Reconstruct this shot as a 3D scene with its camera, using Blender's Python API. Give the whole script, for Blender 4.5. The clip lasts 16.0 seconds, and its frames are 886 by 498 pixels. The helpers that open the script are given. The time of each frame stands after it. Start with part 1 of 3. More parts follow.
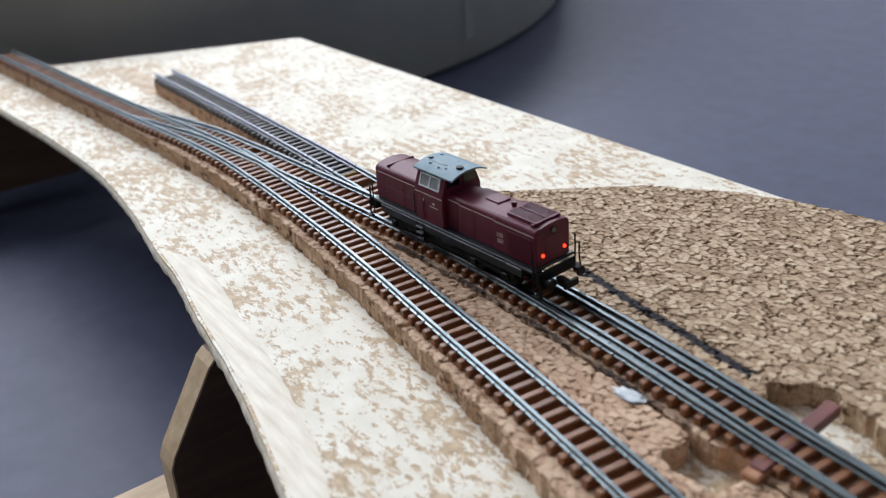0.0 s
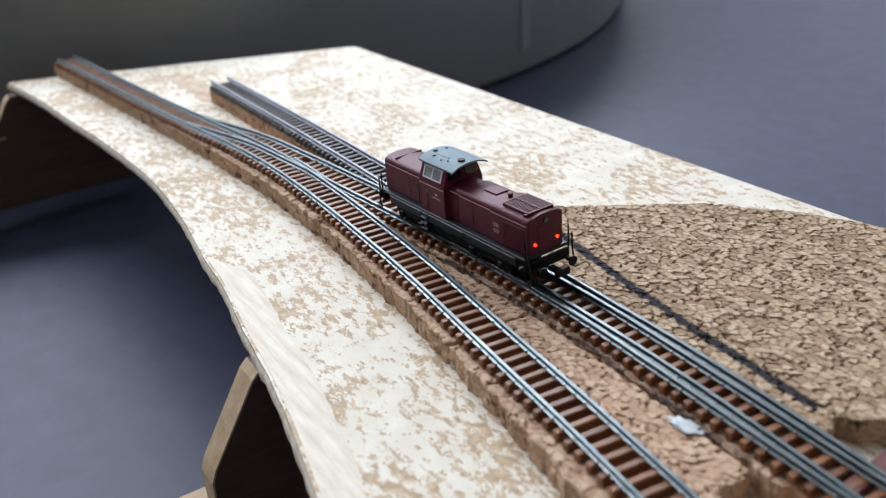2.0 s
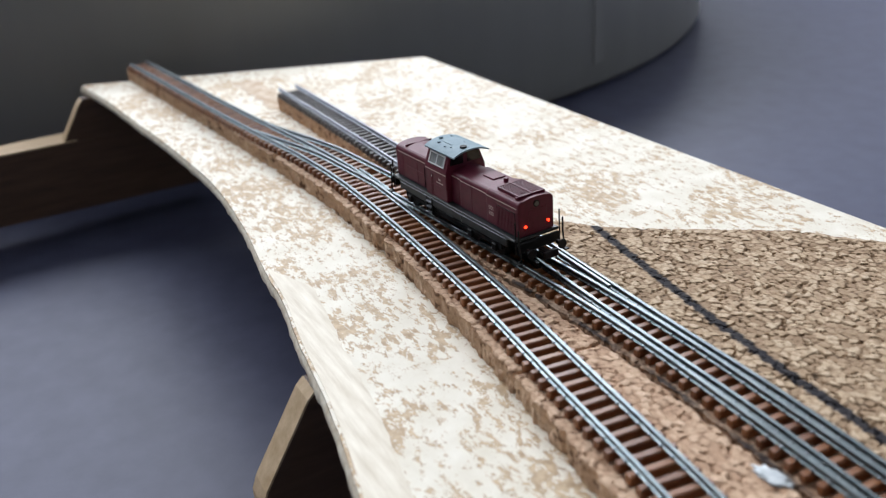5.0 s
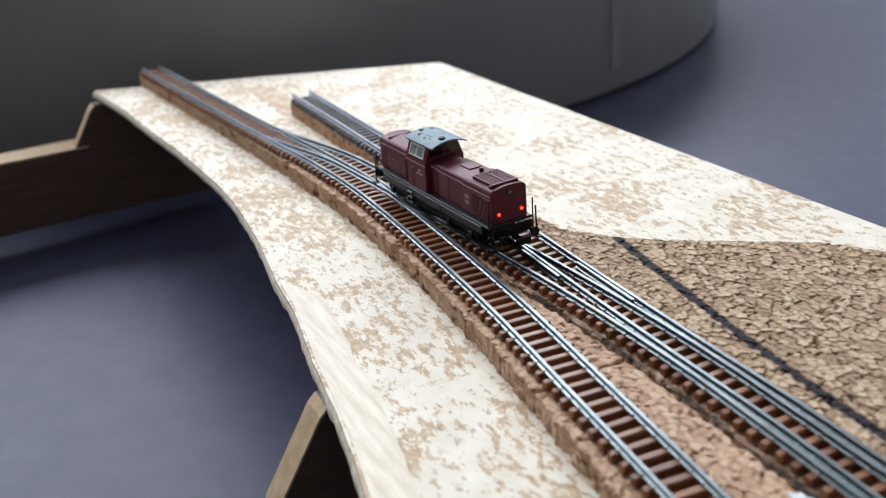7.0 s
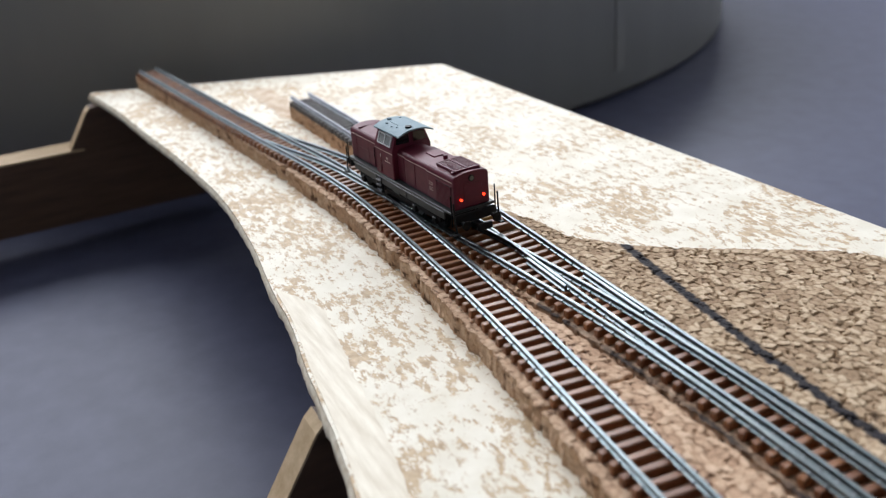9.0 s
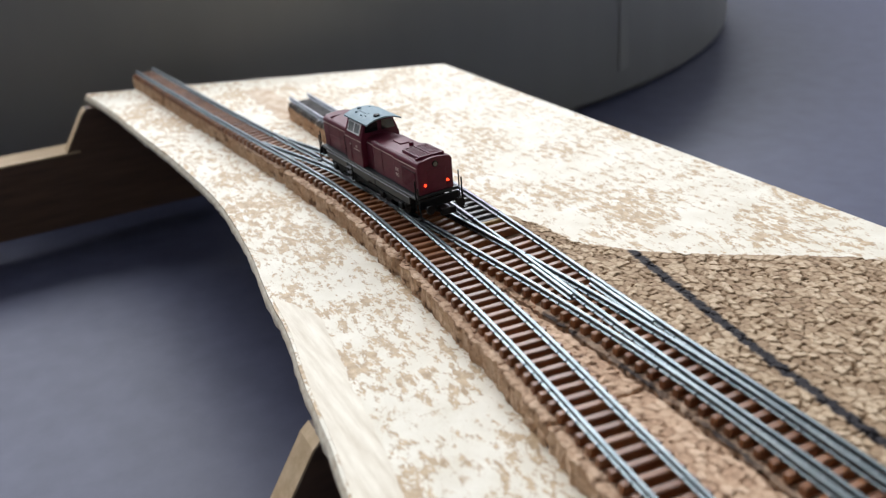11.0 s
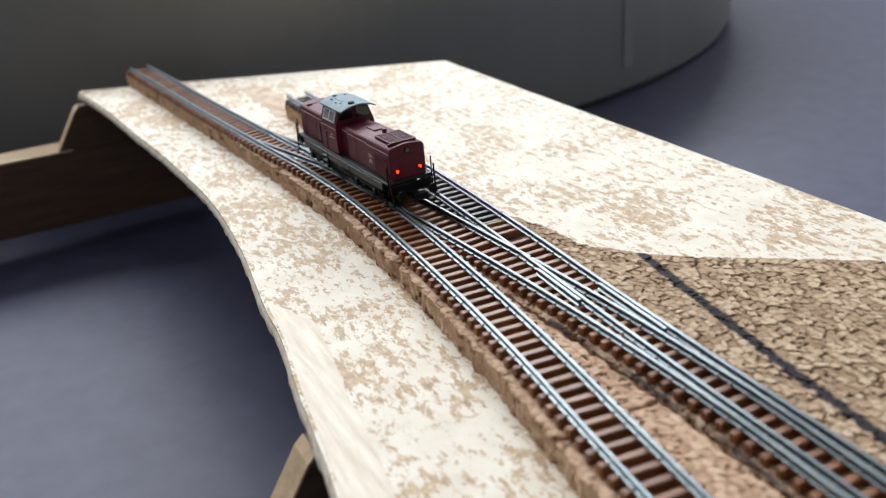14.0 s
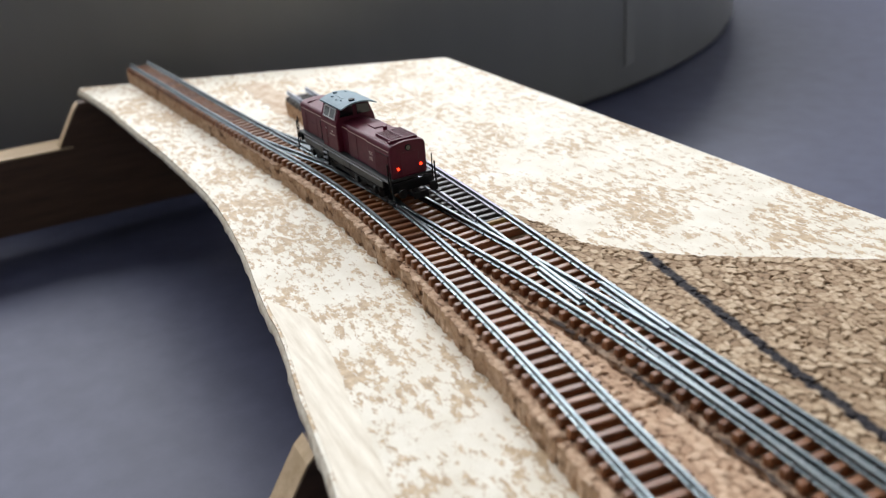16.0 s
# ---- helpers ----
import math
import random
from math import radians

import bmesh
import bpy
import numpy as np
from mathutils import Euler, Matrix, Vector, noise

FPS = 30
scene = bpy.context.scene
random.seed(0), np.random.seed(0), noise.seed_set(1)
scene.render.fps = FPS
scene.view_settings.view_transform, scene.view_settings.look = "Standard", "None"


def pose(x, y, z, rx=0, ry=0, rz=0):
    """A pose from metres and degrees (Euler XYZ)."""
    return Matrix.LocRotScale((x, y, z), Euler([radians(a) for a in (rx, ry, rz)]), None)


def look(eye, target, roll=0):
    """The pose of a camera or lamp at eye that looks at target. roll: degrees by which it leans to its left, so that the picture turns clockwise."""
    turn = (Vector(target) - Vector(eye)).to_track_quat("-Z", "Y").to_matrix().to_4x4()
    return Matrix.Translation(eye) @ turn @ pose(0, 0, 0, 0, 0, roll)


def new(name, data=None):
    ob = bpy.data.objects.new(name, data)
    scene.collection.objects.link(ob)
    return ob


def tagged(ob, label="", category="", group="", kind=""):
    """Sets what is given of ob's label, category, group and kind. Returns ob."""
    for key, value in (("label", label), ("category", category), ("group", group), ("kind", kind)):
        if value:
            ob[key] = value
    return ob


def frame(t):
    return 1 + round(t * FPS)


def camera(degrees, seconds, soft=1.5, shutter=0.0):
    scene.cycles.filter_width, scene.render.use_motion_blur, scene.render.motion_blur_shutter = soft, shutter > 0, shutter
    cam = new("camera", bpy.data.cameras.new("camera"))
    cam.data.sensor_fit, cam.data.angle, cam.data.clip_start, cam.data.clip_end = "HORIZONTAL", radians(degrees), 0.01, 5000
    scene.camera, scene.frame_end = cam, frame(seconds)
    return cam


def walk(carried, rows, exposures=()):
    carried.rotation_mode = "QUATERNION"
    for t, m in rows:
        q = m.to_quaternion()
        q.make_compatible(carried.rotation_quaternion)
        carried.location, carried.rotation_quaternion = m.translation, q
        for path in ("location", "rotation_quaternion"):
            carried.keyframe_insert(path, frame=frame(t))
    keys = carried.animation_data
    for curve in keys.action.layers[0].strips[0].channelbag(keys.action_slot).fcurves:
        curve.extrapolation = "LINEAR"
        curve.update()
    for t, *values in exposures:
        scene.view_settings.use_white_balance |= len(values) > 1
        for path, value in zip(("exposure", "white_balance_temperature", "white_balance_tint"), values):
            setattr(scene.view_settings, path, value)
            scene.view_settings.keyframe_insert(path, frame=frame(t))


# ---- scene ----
cam = camera(52.0, 16.0, soft=1.2)
cam.data.dof.use_dof = True
cam.data.dof.focus_distance = 0.278
cam.data.dof.aperture_fstop = 15.0
MM = 0.001
# seconds, eye in millimetres, yaw, pitch and roll in degrees
PATH = [
    (0, (190.09, -141.99, 136.28), (55.50, -27.31, -4.17)),
    (0.5, (189.46, -140.17, 136.11), (56.65, -27.13, -4.59)),
    (1, (188.00, -138.92, 135.76), (57.58, -26.95, -4.65)),
    (1.5, (186.07, -138.18, 135.32), (58.35, -26.75, -4.55)),
    (2, (184.30, -137.37, 134.73), (59.12, -26.51, -4.49)),
    (2.5, (182.59, -136.85, 134.21), (59.84, -26.32, -4.40)),
    (3, (180.54, -136.23, 133.63), (60.46, -26.08, -4.31)),
    (3.5, (178.29, -135.59, 133.20), (61.05, -25.95, -4.25)),
    (4, (176.50, -133.92, 132.13), (62.03, -25.74, -4.38)),
    (6.5, (167.39, -131.55, 131.21), (64.11, -25.30, -4.30)),
    (7, (165.06, -129.99, 129.78), (64.20, -25.11, -4.49)),
    (7.5, (162.70, -129.02, 128.95), (64.20, -25.04, -4.35)),
    (8, (160.61, -128.06, 128.41), (64.22, -25.05, -4.35)),
    (8.5, (158.72, -126.88, 127.89), (64.29, -24.96, -4.41)),
    (9, (156.14, -125.47, 126.99), (64.33, -24.96, -4.50)),
    (11.5, (146.71, -120.27, 124.82), (64.57, -25.00, -4.74)),
    (12, (144.60, -118.86, 124.08), (64.66, -25.01, -4.83)),
    (12.5, (142.42, -118.26, 123.10), (64.57, -24.97, -4.80)),
    (13, (141.12, -117.77, 122.59), (64.56, -24.95, -4.73)),
    (13.5, (139.90, -117.37, 122.12), (64.54, -24.99, -4.70)),
    (14, (138.66, -117.03, 121.64), (64.51, -25.08, -4.66)),
    (14.5, (137.97, -116.84, 121.46), (64.49, -25.15, -4.65)),
    (15, (137.81, -116.69, 121.21), (64.52, -25.15, -4.63)),
    (15.5, (137.26, -116.45, 121.31), (64.54, -25.26, -4.63)),
    (16, (137.28, -116.17, 121.24), (64.62, -25.26, -4.65)),
]


def eye_pose(p, a):
    yaw, pitch, roll = (radians(v) for v in a)
    ahead = Vector((-math.sin(yaw) * math.cos(pitch), math.cos(yaw) * math.cos(pitch), math.sin(pitch)))
    e = Vector(p) * MM
    return look(e, e + ahead, a[2])


walk(cam, [(t, eye_pose(p, a)) for t, p, a in PATH], [(0, -0.06, 6150, 10), (4, 0.0, 6220, 10), (8, 0.02, 6350, 10), (16, 0.03, 6560, 10)])

# ---- light ----
FLOOR_Z = -85.0
world = bpy.data.worlds.new("world")
scene.world = world
world.use_nodes = True
wn = world.node_tree.nodes
sky = wn.new("ShaderNodeTexSky")
sky.sky_type, sky.sun_disc, sky.sun_elevation, sky.sun_rotation = "NISHITA", False, radians(40), radians(120)
world.node_tree.links.new(sky.outputs[0], wn["Background"].inputs[0])
wn["Background"].inputs[1].default_value = 0.1
lamp = bpy.data.lights.new("window_daylight", "AREA")
lamp.shape, lamp.size, lamp.size_y, lamp.energy, lamp.color = "RECTANGLE", 3.3, 1.2, 150.0, (0.93, 0.955, 1.0)
window_light = new("window_daylight", lamp)
window_light.matrix_basis = pose(-1.97, 0.35, 1.62, 90, 0, -90)


# ---- materials ----
def nodes_of(name):
    m = bpy.data.materials.new(name)
    m.use_nodes = True
    nt = m.node_tree
    return m, nt, nt.nodes["Principled BSDF"]


def add(nt, kind, **sockets):
    n = nt.nodes.new(kind)
    for k, v in sockets.items():
        n.inputs[k.replace("_", " ")].default_value = v
    return n


def noise_node(nt, scale, detail=4.0, rough=0.55, stretch=(1, 1, 1), where=None):
    tc = where or nt.nodes.new("ShaderNodeTexCoord").outputs["Object"]
    mp = nt.nodes.new("ShaderNodeMapping")
    mp.inputs["Scale"].default_value = stretch
    nt.links.new(tc, mp.inputs[0])
    n = add(nt, "ShaderNodeTexNoise", Scale=scale, Detail=detail, Roughness=rough)
    nt.links.new(mp.outputs[0], n.inputs["Vector"])
    return n


def ramp(nt, src, stops):
    r = nt.nodes.new("ShaderNodeValToRGB")
    e = r.color_ramp.elements
    while len(e) < len(stops):
        e.new(0.5)
    for el, (p, c) in zip(e, stops):
        el.position, el.color = p, (*c, 1)
    nt.links.new(src, r.inputs[0])
    return r


def mix(nt, fac, a, b, mode="MIX"):
    n = nt.nodes.new("ShaderNodeMix")
    n.data_type, n.blend_type = "RGBA", mode
    for sock, v in ((n.inputs[0], fac), (n.inputs[6], a), (n.inputs[7], b)):
        if hasattr(v, "is_linked"):
            nt.links.new(v, sock)
        else:
            sock.default_value = v if not isinstance(v, tuple) else (*v, 1)
    return n.outputs[2]


def bump(nt, bsdf, src, dist, strength=1.0):
    b = nt.nodes.new("ShaderNodeBump")
    b.inputs["Distance"].default_value, b.inputs["Strength"].default_value = dist, strength
    nt.links.new(src, b.inputs["Height"])
    nt.links.new(b.outputs[0], bsdf.inputs["Normal"])


def plain(name, c1, c2, scale, rough, metal=0.0, dist=0.0, detail=4.0, stretch=(1, 1, 1), spec=0.5, lo=0.3, hi=0.7):
    """Two tones mixed by noise, at real size, with a slight relief."""
    m, nt, p = nodes_of(name)
    n = noise_node(nt, scale, detail, 0.6, stretch)
    nt.links.new(ramp(nt, n.outputs[0], [(lo, c1), (hi, c2)]).outputs[0], p.inputs["Base Color"])
    p.inputs["Roughness"].default_value, p.inputs["Metallic"].default_value = rough, metal
    p.inputs["Specular IOR Level"].default_value = spec
    if dist:
        bump(nt, p, n.outputs[0], dist)
    return m


def board_material():
    m, nt, p = nodes_of("worn_white_board")
    big = noise_node(nt, 28, 3, 0.6)
    mid = noise_node(nt, 240, 7, 0.72, (0.75, 1.4, 1))
    fine = noise_node(nt, 1300, 5, 0.7, (0.75, 1.3, 1))
    a = nt.nodes.new("ShaderNodeMath")
    a.operation = "MULTIPLY_ADD"
    nt.links.new(big.outputs[0], a.inputs[0])
    a.inputs[1].default_value = 0.55
    nt.links.new(mid.outputs[0], a.inputs[2])
    b = nt.nodes.new("ShaderNodeMath")
    b.operation = "MULTIPLY_ADD"
    nt.links.new(fine.outputs[0], b.inputs[0])
    b.inputs[1].default_value = 0.3
    nt.links.new(a.outputs[0], b.inputs[2])
    sep = nt.nodes.new("ShaderNodeSeparateXYZ")
    nt.links.new(nt.nodes.new("ShaderNodeTexCoord").outputs["Object"], sep.inputs[0])
    side = nt.nodes.new("ShaderNodeMapRange")
    for k, v in (("From Min", -0.03), ("From Max", 0.06), ("To Min", 0.012), ("To Max", -0.014)):
        side.inputs[k].default_value = v
    nt.links.new(sep.outputs["Y"], side.inputs["Value"])
    c = nt.nodes.new("ShaderNodeMath")
    nt.links.new(b.outputs[0], c.inputs[0])
    nt.links.new(side.outputs[0], c.inputs[1])
    mask = ramp(nt, c.outputs[0], [(0.940, (0, 0, 0)), (0.968, (0.95, 0.95, 0.95))])
    white = ramp(nt, noise_node(nt, 90, 5).outputs[0], [(0.3, (0.67, 0.61, 0.49)), (0.7, (0.80, 0.755, 0.65))])
    tan = ramp(nt, noise_node(nt, 420, 5).outputs[0], [(0.3, (0.33, 0.215, 0.11)), (0.7, (0.60, 0.445, 0.27))])
    nt.links.new(mix(nt, mask.outputs[0], white.outputs[0], tan.outputs[0]), p.inputs["Base Color"])
    p.inputs["Roughness"].default_value = 0.6
    bump(nt, p, b.outputs[0], 0.0006, 0.6)
    return m


def cork_material(name, stops):
    m, nt, p = nodes_of(name)
    at = nt.nodes.new("ShaderNodeAttribute")
    at.attribute_name = "grain"
    base = ramp(nt, at.outputs["Fac"], stops)
    n = noise_node(nt, 900, 5, 0.65)
    dark = ramp(nt, n.outputs[0], [(0.3, (0.5, 0.44, 0.4)), (0.48, (1, 1, 1))])
    pen = nt.nodes.new("ShaderNodeAttribute")
    pen.attribute_name = "ink"
    bare = mix(nt, 0.75, base.outputs[0], dark.outputs[0], "MULTIPLY")
    nt.links.new(mix(nt, pen.outputs["Fac"], bare, (0.010, 0.011, 0.018)), p.inputs["Base Color"])
    p.inputs["Roughness"].default_value = 0.8
    p.inputs["Specular IOR Level"].default_value = 0.25
    bump(nt, p, n.outputs[0], 0.0004, 0.7)
    return m


def wood_material(name, c1, c2, rough=0.6, stretch=(0.15, 1, 1), scale=260):
    m, nt, p = nodes_of(name)
    n = noise_node(nt, scale, 5, 0.65, stretch)
    nt.links.new(ramp(nt, n.outputs[0], [(0.3, c1), (0.7, c2)]).outputs[0], p.inputs["Base Color"])
    p.inputs["Roughness"].default_value = rough
    bump(nt, p, n.outputs[0], 0.0003, 0.5)
    return m


def sleeper_material(name, c1, c2):
    m, nt, p = nodes_of(name)
    oi = nt.nodes.new("ShaderNodeObjectInfo")
    n = noise_node(nt, 500, 4, 0.6, (2.0, 0.4, 1))
    tone = ramp(nt, oi.outputs["Random"], [(0.0, c1), (1.0, c2)])
    grain = ramp(nt, n.outputs[0], [(0.3, (0.7, 0.66, 0.62)), (0.65, (1, 1, 1))])
    nt.links.new(mix(nt, 0.8, tone.outputs[0], grain.outputs[0], "MULTIPLY"), p.inputs["Base Color"])
    p.inputs["Roughness"].default_value = 0.42
    bump(nt, p, n.outputs[0], 0.00012, 0.6)
    return m


def glow(name, colour, strength):
    m, nt, p = nodes_of(name)
    p.inputs["Base Color"].default_value = (*colour, 1)
    p.inputs["Emission Color"].default_value = (*colour, 1)
    p.inputs["Emission Strength"].default_value = strength
    return m


BOARD = board_material()
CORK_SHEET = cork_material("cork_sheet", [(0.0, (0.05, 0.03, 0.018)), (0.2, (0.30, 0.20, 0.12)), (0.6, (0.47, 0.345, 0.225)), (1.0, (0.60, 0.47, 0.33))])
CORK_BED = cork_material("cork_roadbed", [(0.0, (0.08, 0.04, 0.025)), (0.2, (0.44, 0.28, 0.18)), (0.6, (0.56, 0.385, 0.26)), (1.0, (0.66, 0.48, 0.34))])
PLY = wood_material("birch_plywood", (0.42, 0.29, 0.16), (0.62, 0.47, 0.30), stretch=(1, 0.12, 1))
# Darker copy of the plywood: shade painted into faces turned from the light.
PLY_SHADED = wood_material("shaded_plywood", (0.065, 0.034, 0.018), (0.115, 0.062, 0.034), stretch=(1, 0.12, 1))
PLANED = wood_material("planed_pale_wood", (0.58, 0.50, 0.38), (0.80, 0.74, 0.62), stretch=(0.12, 1, 1), scale=420)
EDGE = plain("sawn_board_edge", (0.55, 0.46, 0.33), (0.78, 0.72, 0.60), 350, 0.7, dist=0.0004)
RAIL_STEEL = plain("nickel_silver_rail", (0.105, 0.13, 0.14), (0.18, 0.205, 0.21), 700, 0.36, 1.0, stretch=(0.2, 1, 1))
RAIL_OLD = plain("dull_weathered_rail", (0.17, 0.18, 0.20), (0.27, 0.28, 0.31), 600, 0.5, 0.9)
CHAIR = plain("bare_metal_chair", (0.15, 0.17, 0.18), (0.26, 0.28, 0.30), 800, 0.45, 1.0)
SLEEPER = sleeper_material("brown_plastic_sleeper", (0.17, 0.062, 0.024), (0.29, 0.118, 0.044))
SLEEPER_OLD = sleeper_material("dark_grey_sleeper", (0.055, 0.046, 0.046), (0.085, 0.072, 0.070))
FLOOR = plain("dark_slate_blue_floor", (0.046, 0.050, 0.088), (0.064, 0.069, 0.117), 60, 0.50, dist=0.0002, detail=8, spec=0.28)
DRUM = plain("dark_grey_lacquer", (0.27, 0.27, 0.252), (0.32, 0.32, 0.298), 9, 0.45, stretch=(1, 1, 0.1))
# Unseen walls and ceiling, greyed to weaken the light they bounce.
WALL = plain("greyed_wall_paint", (0.19, 0.19, 0.19), (0.24, 0.24, 0.24), 5, 0.9)
CEIL = plain("greyed_ceiling_paint", (0.38, 0.38, 0.375), (0.43, 0.43, 0.425), 5, 0.9)
FRAME_WHITE = plain("white_window_and_wall_paint", (0.7, 0.7, 0.7), (0.8, 0.8, 0.8), 20, 0.4)
MAROON = plain("maroon_matt_paint", (0.086, 0.0080, 0.021), (0.114, 0.0115, 0.029), 420, 0.48, spec=0.32, dist=0.00003)
ROOF = plain("blue_grey_roof_paint", (0.18, 0.26, 0.30), (0.25, 0.33, 0.37), 260, 0.6, spec=0.25, dist=0.00003)
CHASSIS = plain("black_chassis_paint", (0.004, 0.0045, 0.005), (0.009, 0.010, 0.011), 500, 0.5, spec=0.2)
SILL = plain("dark_grey_running_board", (0.014, 0.017, 0.019), (0.026, 0.030, 0.032), 420, 0.42, spec=0.35)
SILVER = plain("silver_trim", (0.72, 0.74, 0.76), (0.86, 0.88, 0.89), 600, 0.35, 0.3)
LINE = plain("pale_lining", (0.36, 0.25, 0.24), (0.46, 0.34, 0.32), 600, 0.5)
PANE = plain("cab_glass", (0.10, 0.105, 0.11), (0.42, 0.44, 0.44), 210, 0.1, stretch=(1.0, 1, 0.6))
DARK_GLASS = plain("dark_cab_glass", (0.006, 0.007, 0.008), (0.012, 0.013, 0.015), 300, 0.12)
INK = plain("blue_ink", (0.03, 0.05, 0.20), (0.08, 0.10, 0.30), 800, 0.6)
PUTTY = plain("white_filler", (0.42, 0.46, 0.48), (0.66, 0.69, 0.70), 400, 0.6, dist=0.0003)
STICK = wood_material("red_brown_stick", (0.09, 0.028, 0.026), (0.20, 0.065, 0.055), stretch=(1, 0.2, 1))
STICK_PALE = wood_material("orange_brown_stick", (0.28, 0.12, 0.055), (0.42, 0.20, 0.10), stretch=(1, 0.2, 1))
RESIDUE = plain("cork_glue_residue", (0.40, 0.26, 0.16), (0.68, 0.58, 0.45), 160, 0.8, dist=0.0003)
YELLOW = plain("ochre_tie", (0.24, 0.14, 0.03), (0.34, 0.21, 0.05), 600, 0.5)
RED_LAMP = glow("red_tail_light", (1.0, 0.03, 0.008), 5.0)
LENS = plain("clear_lamp_lens", (0.10, 0.09, 0.08), (0.16, 0.15, 0.13), 900, 0.12)


# ---- building helpers (millimetres) ----
def mesh_of(name, bm, material, smooth=False):
    me = bpy.data.meshes.new(name)
    bmesh.ops.recalc_face_normals(bm, faces=bm.faces[:])
    bmesh.ops.scale(bm, vec=(MM, MM, MM), verts=bm.verts[:])
    bm.to_mesh(me)
    bm.free()
    me.materials.append(material)
    if smooth:
        for p in me.polygons:
            p.use_smooth = True
    return me


def thing(name, bm, material, label, category, group="", kind="", smooth=False, at=None):
    ob = new(name, mesh_of(name, bm, material, smooth))
    if at is not None:
        ob.matrix_basis = at
    return tagged(ob, label, category, group, kind)


def part(name, bm, material, parent, label="", smooth=False, at=None):
    ob = new(name, mesh_of(name, bm, material, smooth))
    ob.parent = parent
    if at is not None:
        ob.matrix_basis = at
    return tagged(ob, label)


def box(x0, x1, y0, y1, z0, z1, bevel=0.0, seg=1, bm=None):
    b = bm or bmesh.new()
    vs = bmesh.ops.create_cube(b, size=1.0)["verts"]
    for v in vs:
        v.co = Vector(((x0 + x1) / 2 + v.co.x * (x1 - x0), (y0 + y1) / 2 + v.co.y * (y1 - y0), (z0 + z1) / 2 + v.co.z * (z1 - z0)))
    if bevel:
        es = list({e for v in vs for e in v.link_edges})
        bmesh.ops.bevel(b, geom=es, offset=bevel, segments=seg, affect="EDGES", profile=0.6)
    return b


def prism(profile, x0, x1, bevel=0.0, seg=1, bm=None):
    """A (y, z) profile drawn out from x0 to x1."""
    b = bm or bmesh.new()
    a = [b.verts.new((x0, y, z)) for y, z in profile]
    c = [b.verts.new((x1, y, z)) for y, z in profile]
    fs = [b.faces.new(a[::-1]), b.faces.new(c)]
    for i in range(len(a)):
        j = (i + 1) % len(a)
        fs.append(b.faces.new((a[i], a[j], c[j], c[i])))
    if bevel:
        es = list({e for f in fs for e in f.edges})
        bmesh.ops.bevel(b, geom=es, offset=bevel, segments=seg, affect="EDGES", profile=0.6)
    return b


def slab(outline, z0, z1, bm=None):
    """An (x, y) outline drawn up from z0 to z1."""
    b = bm or bmesh.new()
    lo = [b.verts.new((x, y, z0)) for x, y in outline]
    hi = [b.verts.new((x, y, z1)) for x, y in outline]
    b.faces.new(lo[::-1])
    b.faces.new(hi)
    for i in range(len(lo)):
        j = (i + 1) % len(lo)
        b.faces.new((lo[i], lo[j], hi[j], hi[i]))
    return b


def rod(p, q, r, seg=8, bm=None):
    b = bm or bmesh.new()
    p, q = Vector(p), Vector(q)
    m = Matrix.Translation((p + q) / 2) @ (q - p).to_track_quat("Z", "Y").to_matrix().to_4x4()
    bmesh.ops.create_cone(b, cap_ends=True, segments=seg, radius1=r, radius2=r, depth=(q - p).length, matrix=m)
    return b


def wire(points, r, seg=6):
    b = bmesh.new()
    for p, q in zip(points, points[1:]):
        rod(p, q, r, seg, b)
    return b


def curve(knots):
    """A smooth curve y(x) through knots."""
    kx = np.array([k[0] for k in knots], float)
    ky = np.array([k[1] for k in knots], float)
    s = np.gradient(ky, kx)

    def y(x):
        x = np.asarray(x, float)
        i = np.clip(np.searchsorted(kx, x) - 1, 0, len(kx) - 2)
        h = kx[i + 1] - kx[i]
        u = (x - kx[i]) / h
        return ((2 * u**3 - 3 * u**2 + 1) * ky[i] + (u**3 - 2 * u**2 + u) * h * s[i] + (3 * u**2 - 2 * u**3) * ky[i + 1] + (u**3 - u**2) * h * s[i + 1])

    return y


# ---- the lie of the tracks ----
RAIL_Z, CORK_Z, HALF = 10.8, 6.6, 4.6
yA = curve([(-450, -48.8), (-338, -37.5), (-259, -29.7), (-209, -24.0), (-168, -19.0), (-138, -16.9), (-107, -16.9), (-65, -18.6), (-22, -21.6), (21, -26.3), (63, -31.0), (117, -38.4), (188, -50.1)])
yB = curve([(-250, -28.8), (-234, -27.0), (-216, -24.2), (-199, -20.2), (-185, -16.5), (-169, -12.8), (-139, -9.3), (-108, -6.4), (-77, -3.8), (-46, -1.3), (-5, 0.9), (27, 1.2), (58, -0.2), (90, -2.1), (122, -3.9), (154, -5.8), (188, -7.9)])
yC = curve([(-274, 8.9), (-212, 9.2), (-145, 9.0), (-104, 8.3), (-68, 7.1), (-26, 5.2), (16, 3.7), (58, 2.6), (95, -0.1), (121, -2.8), (137, -4.5), (154, -5.8), (188, -7.9)])

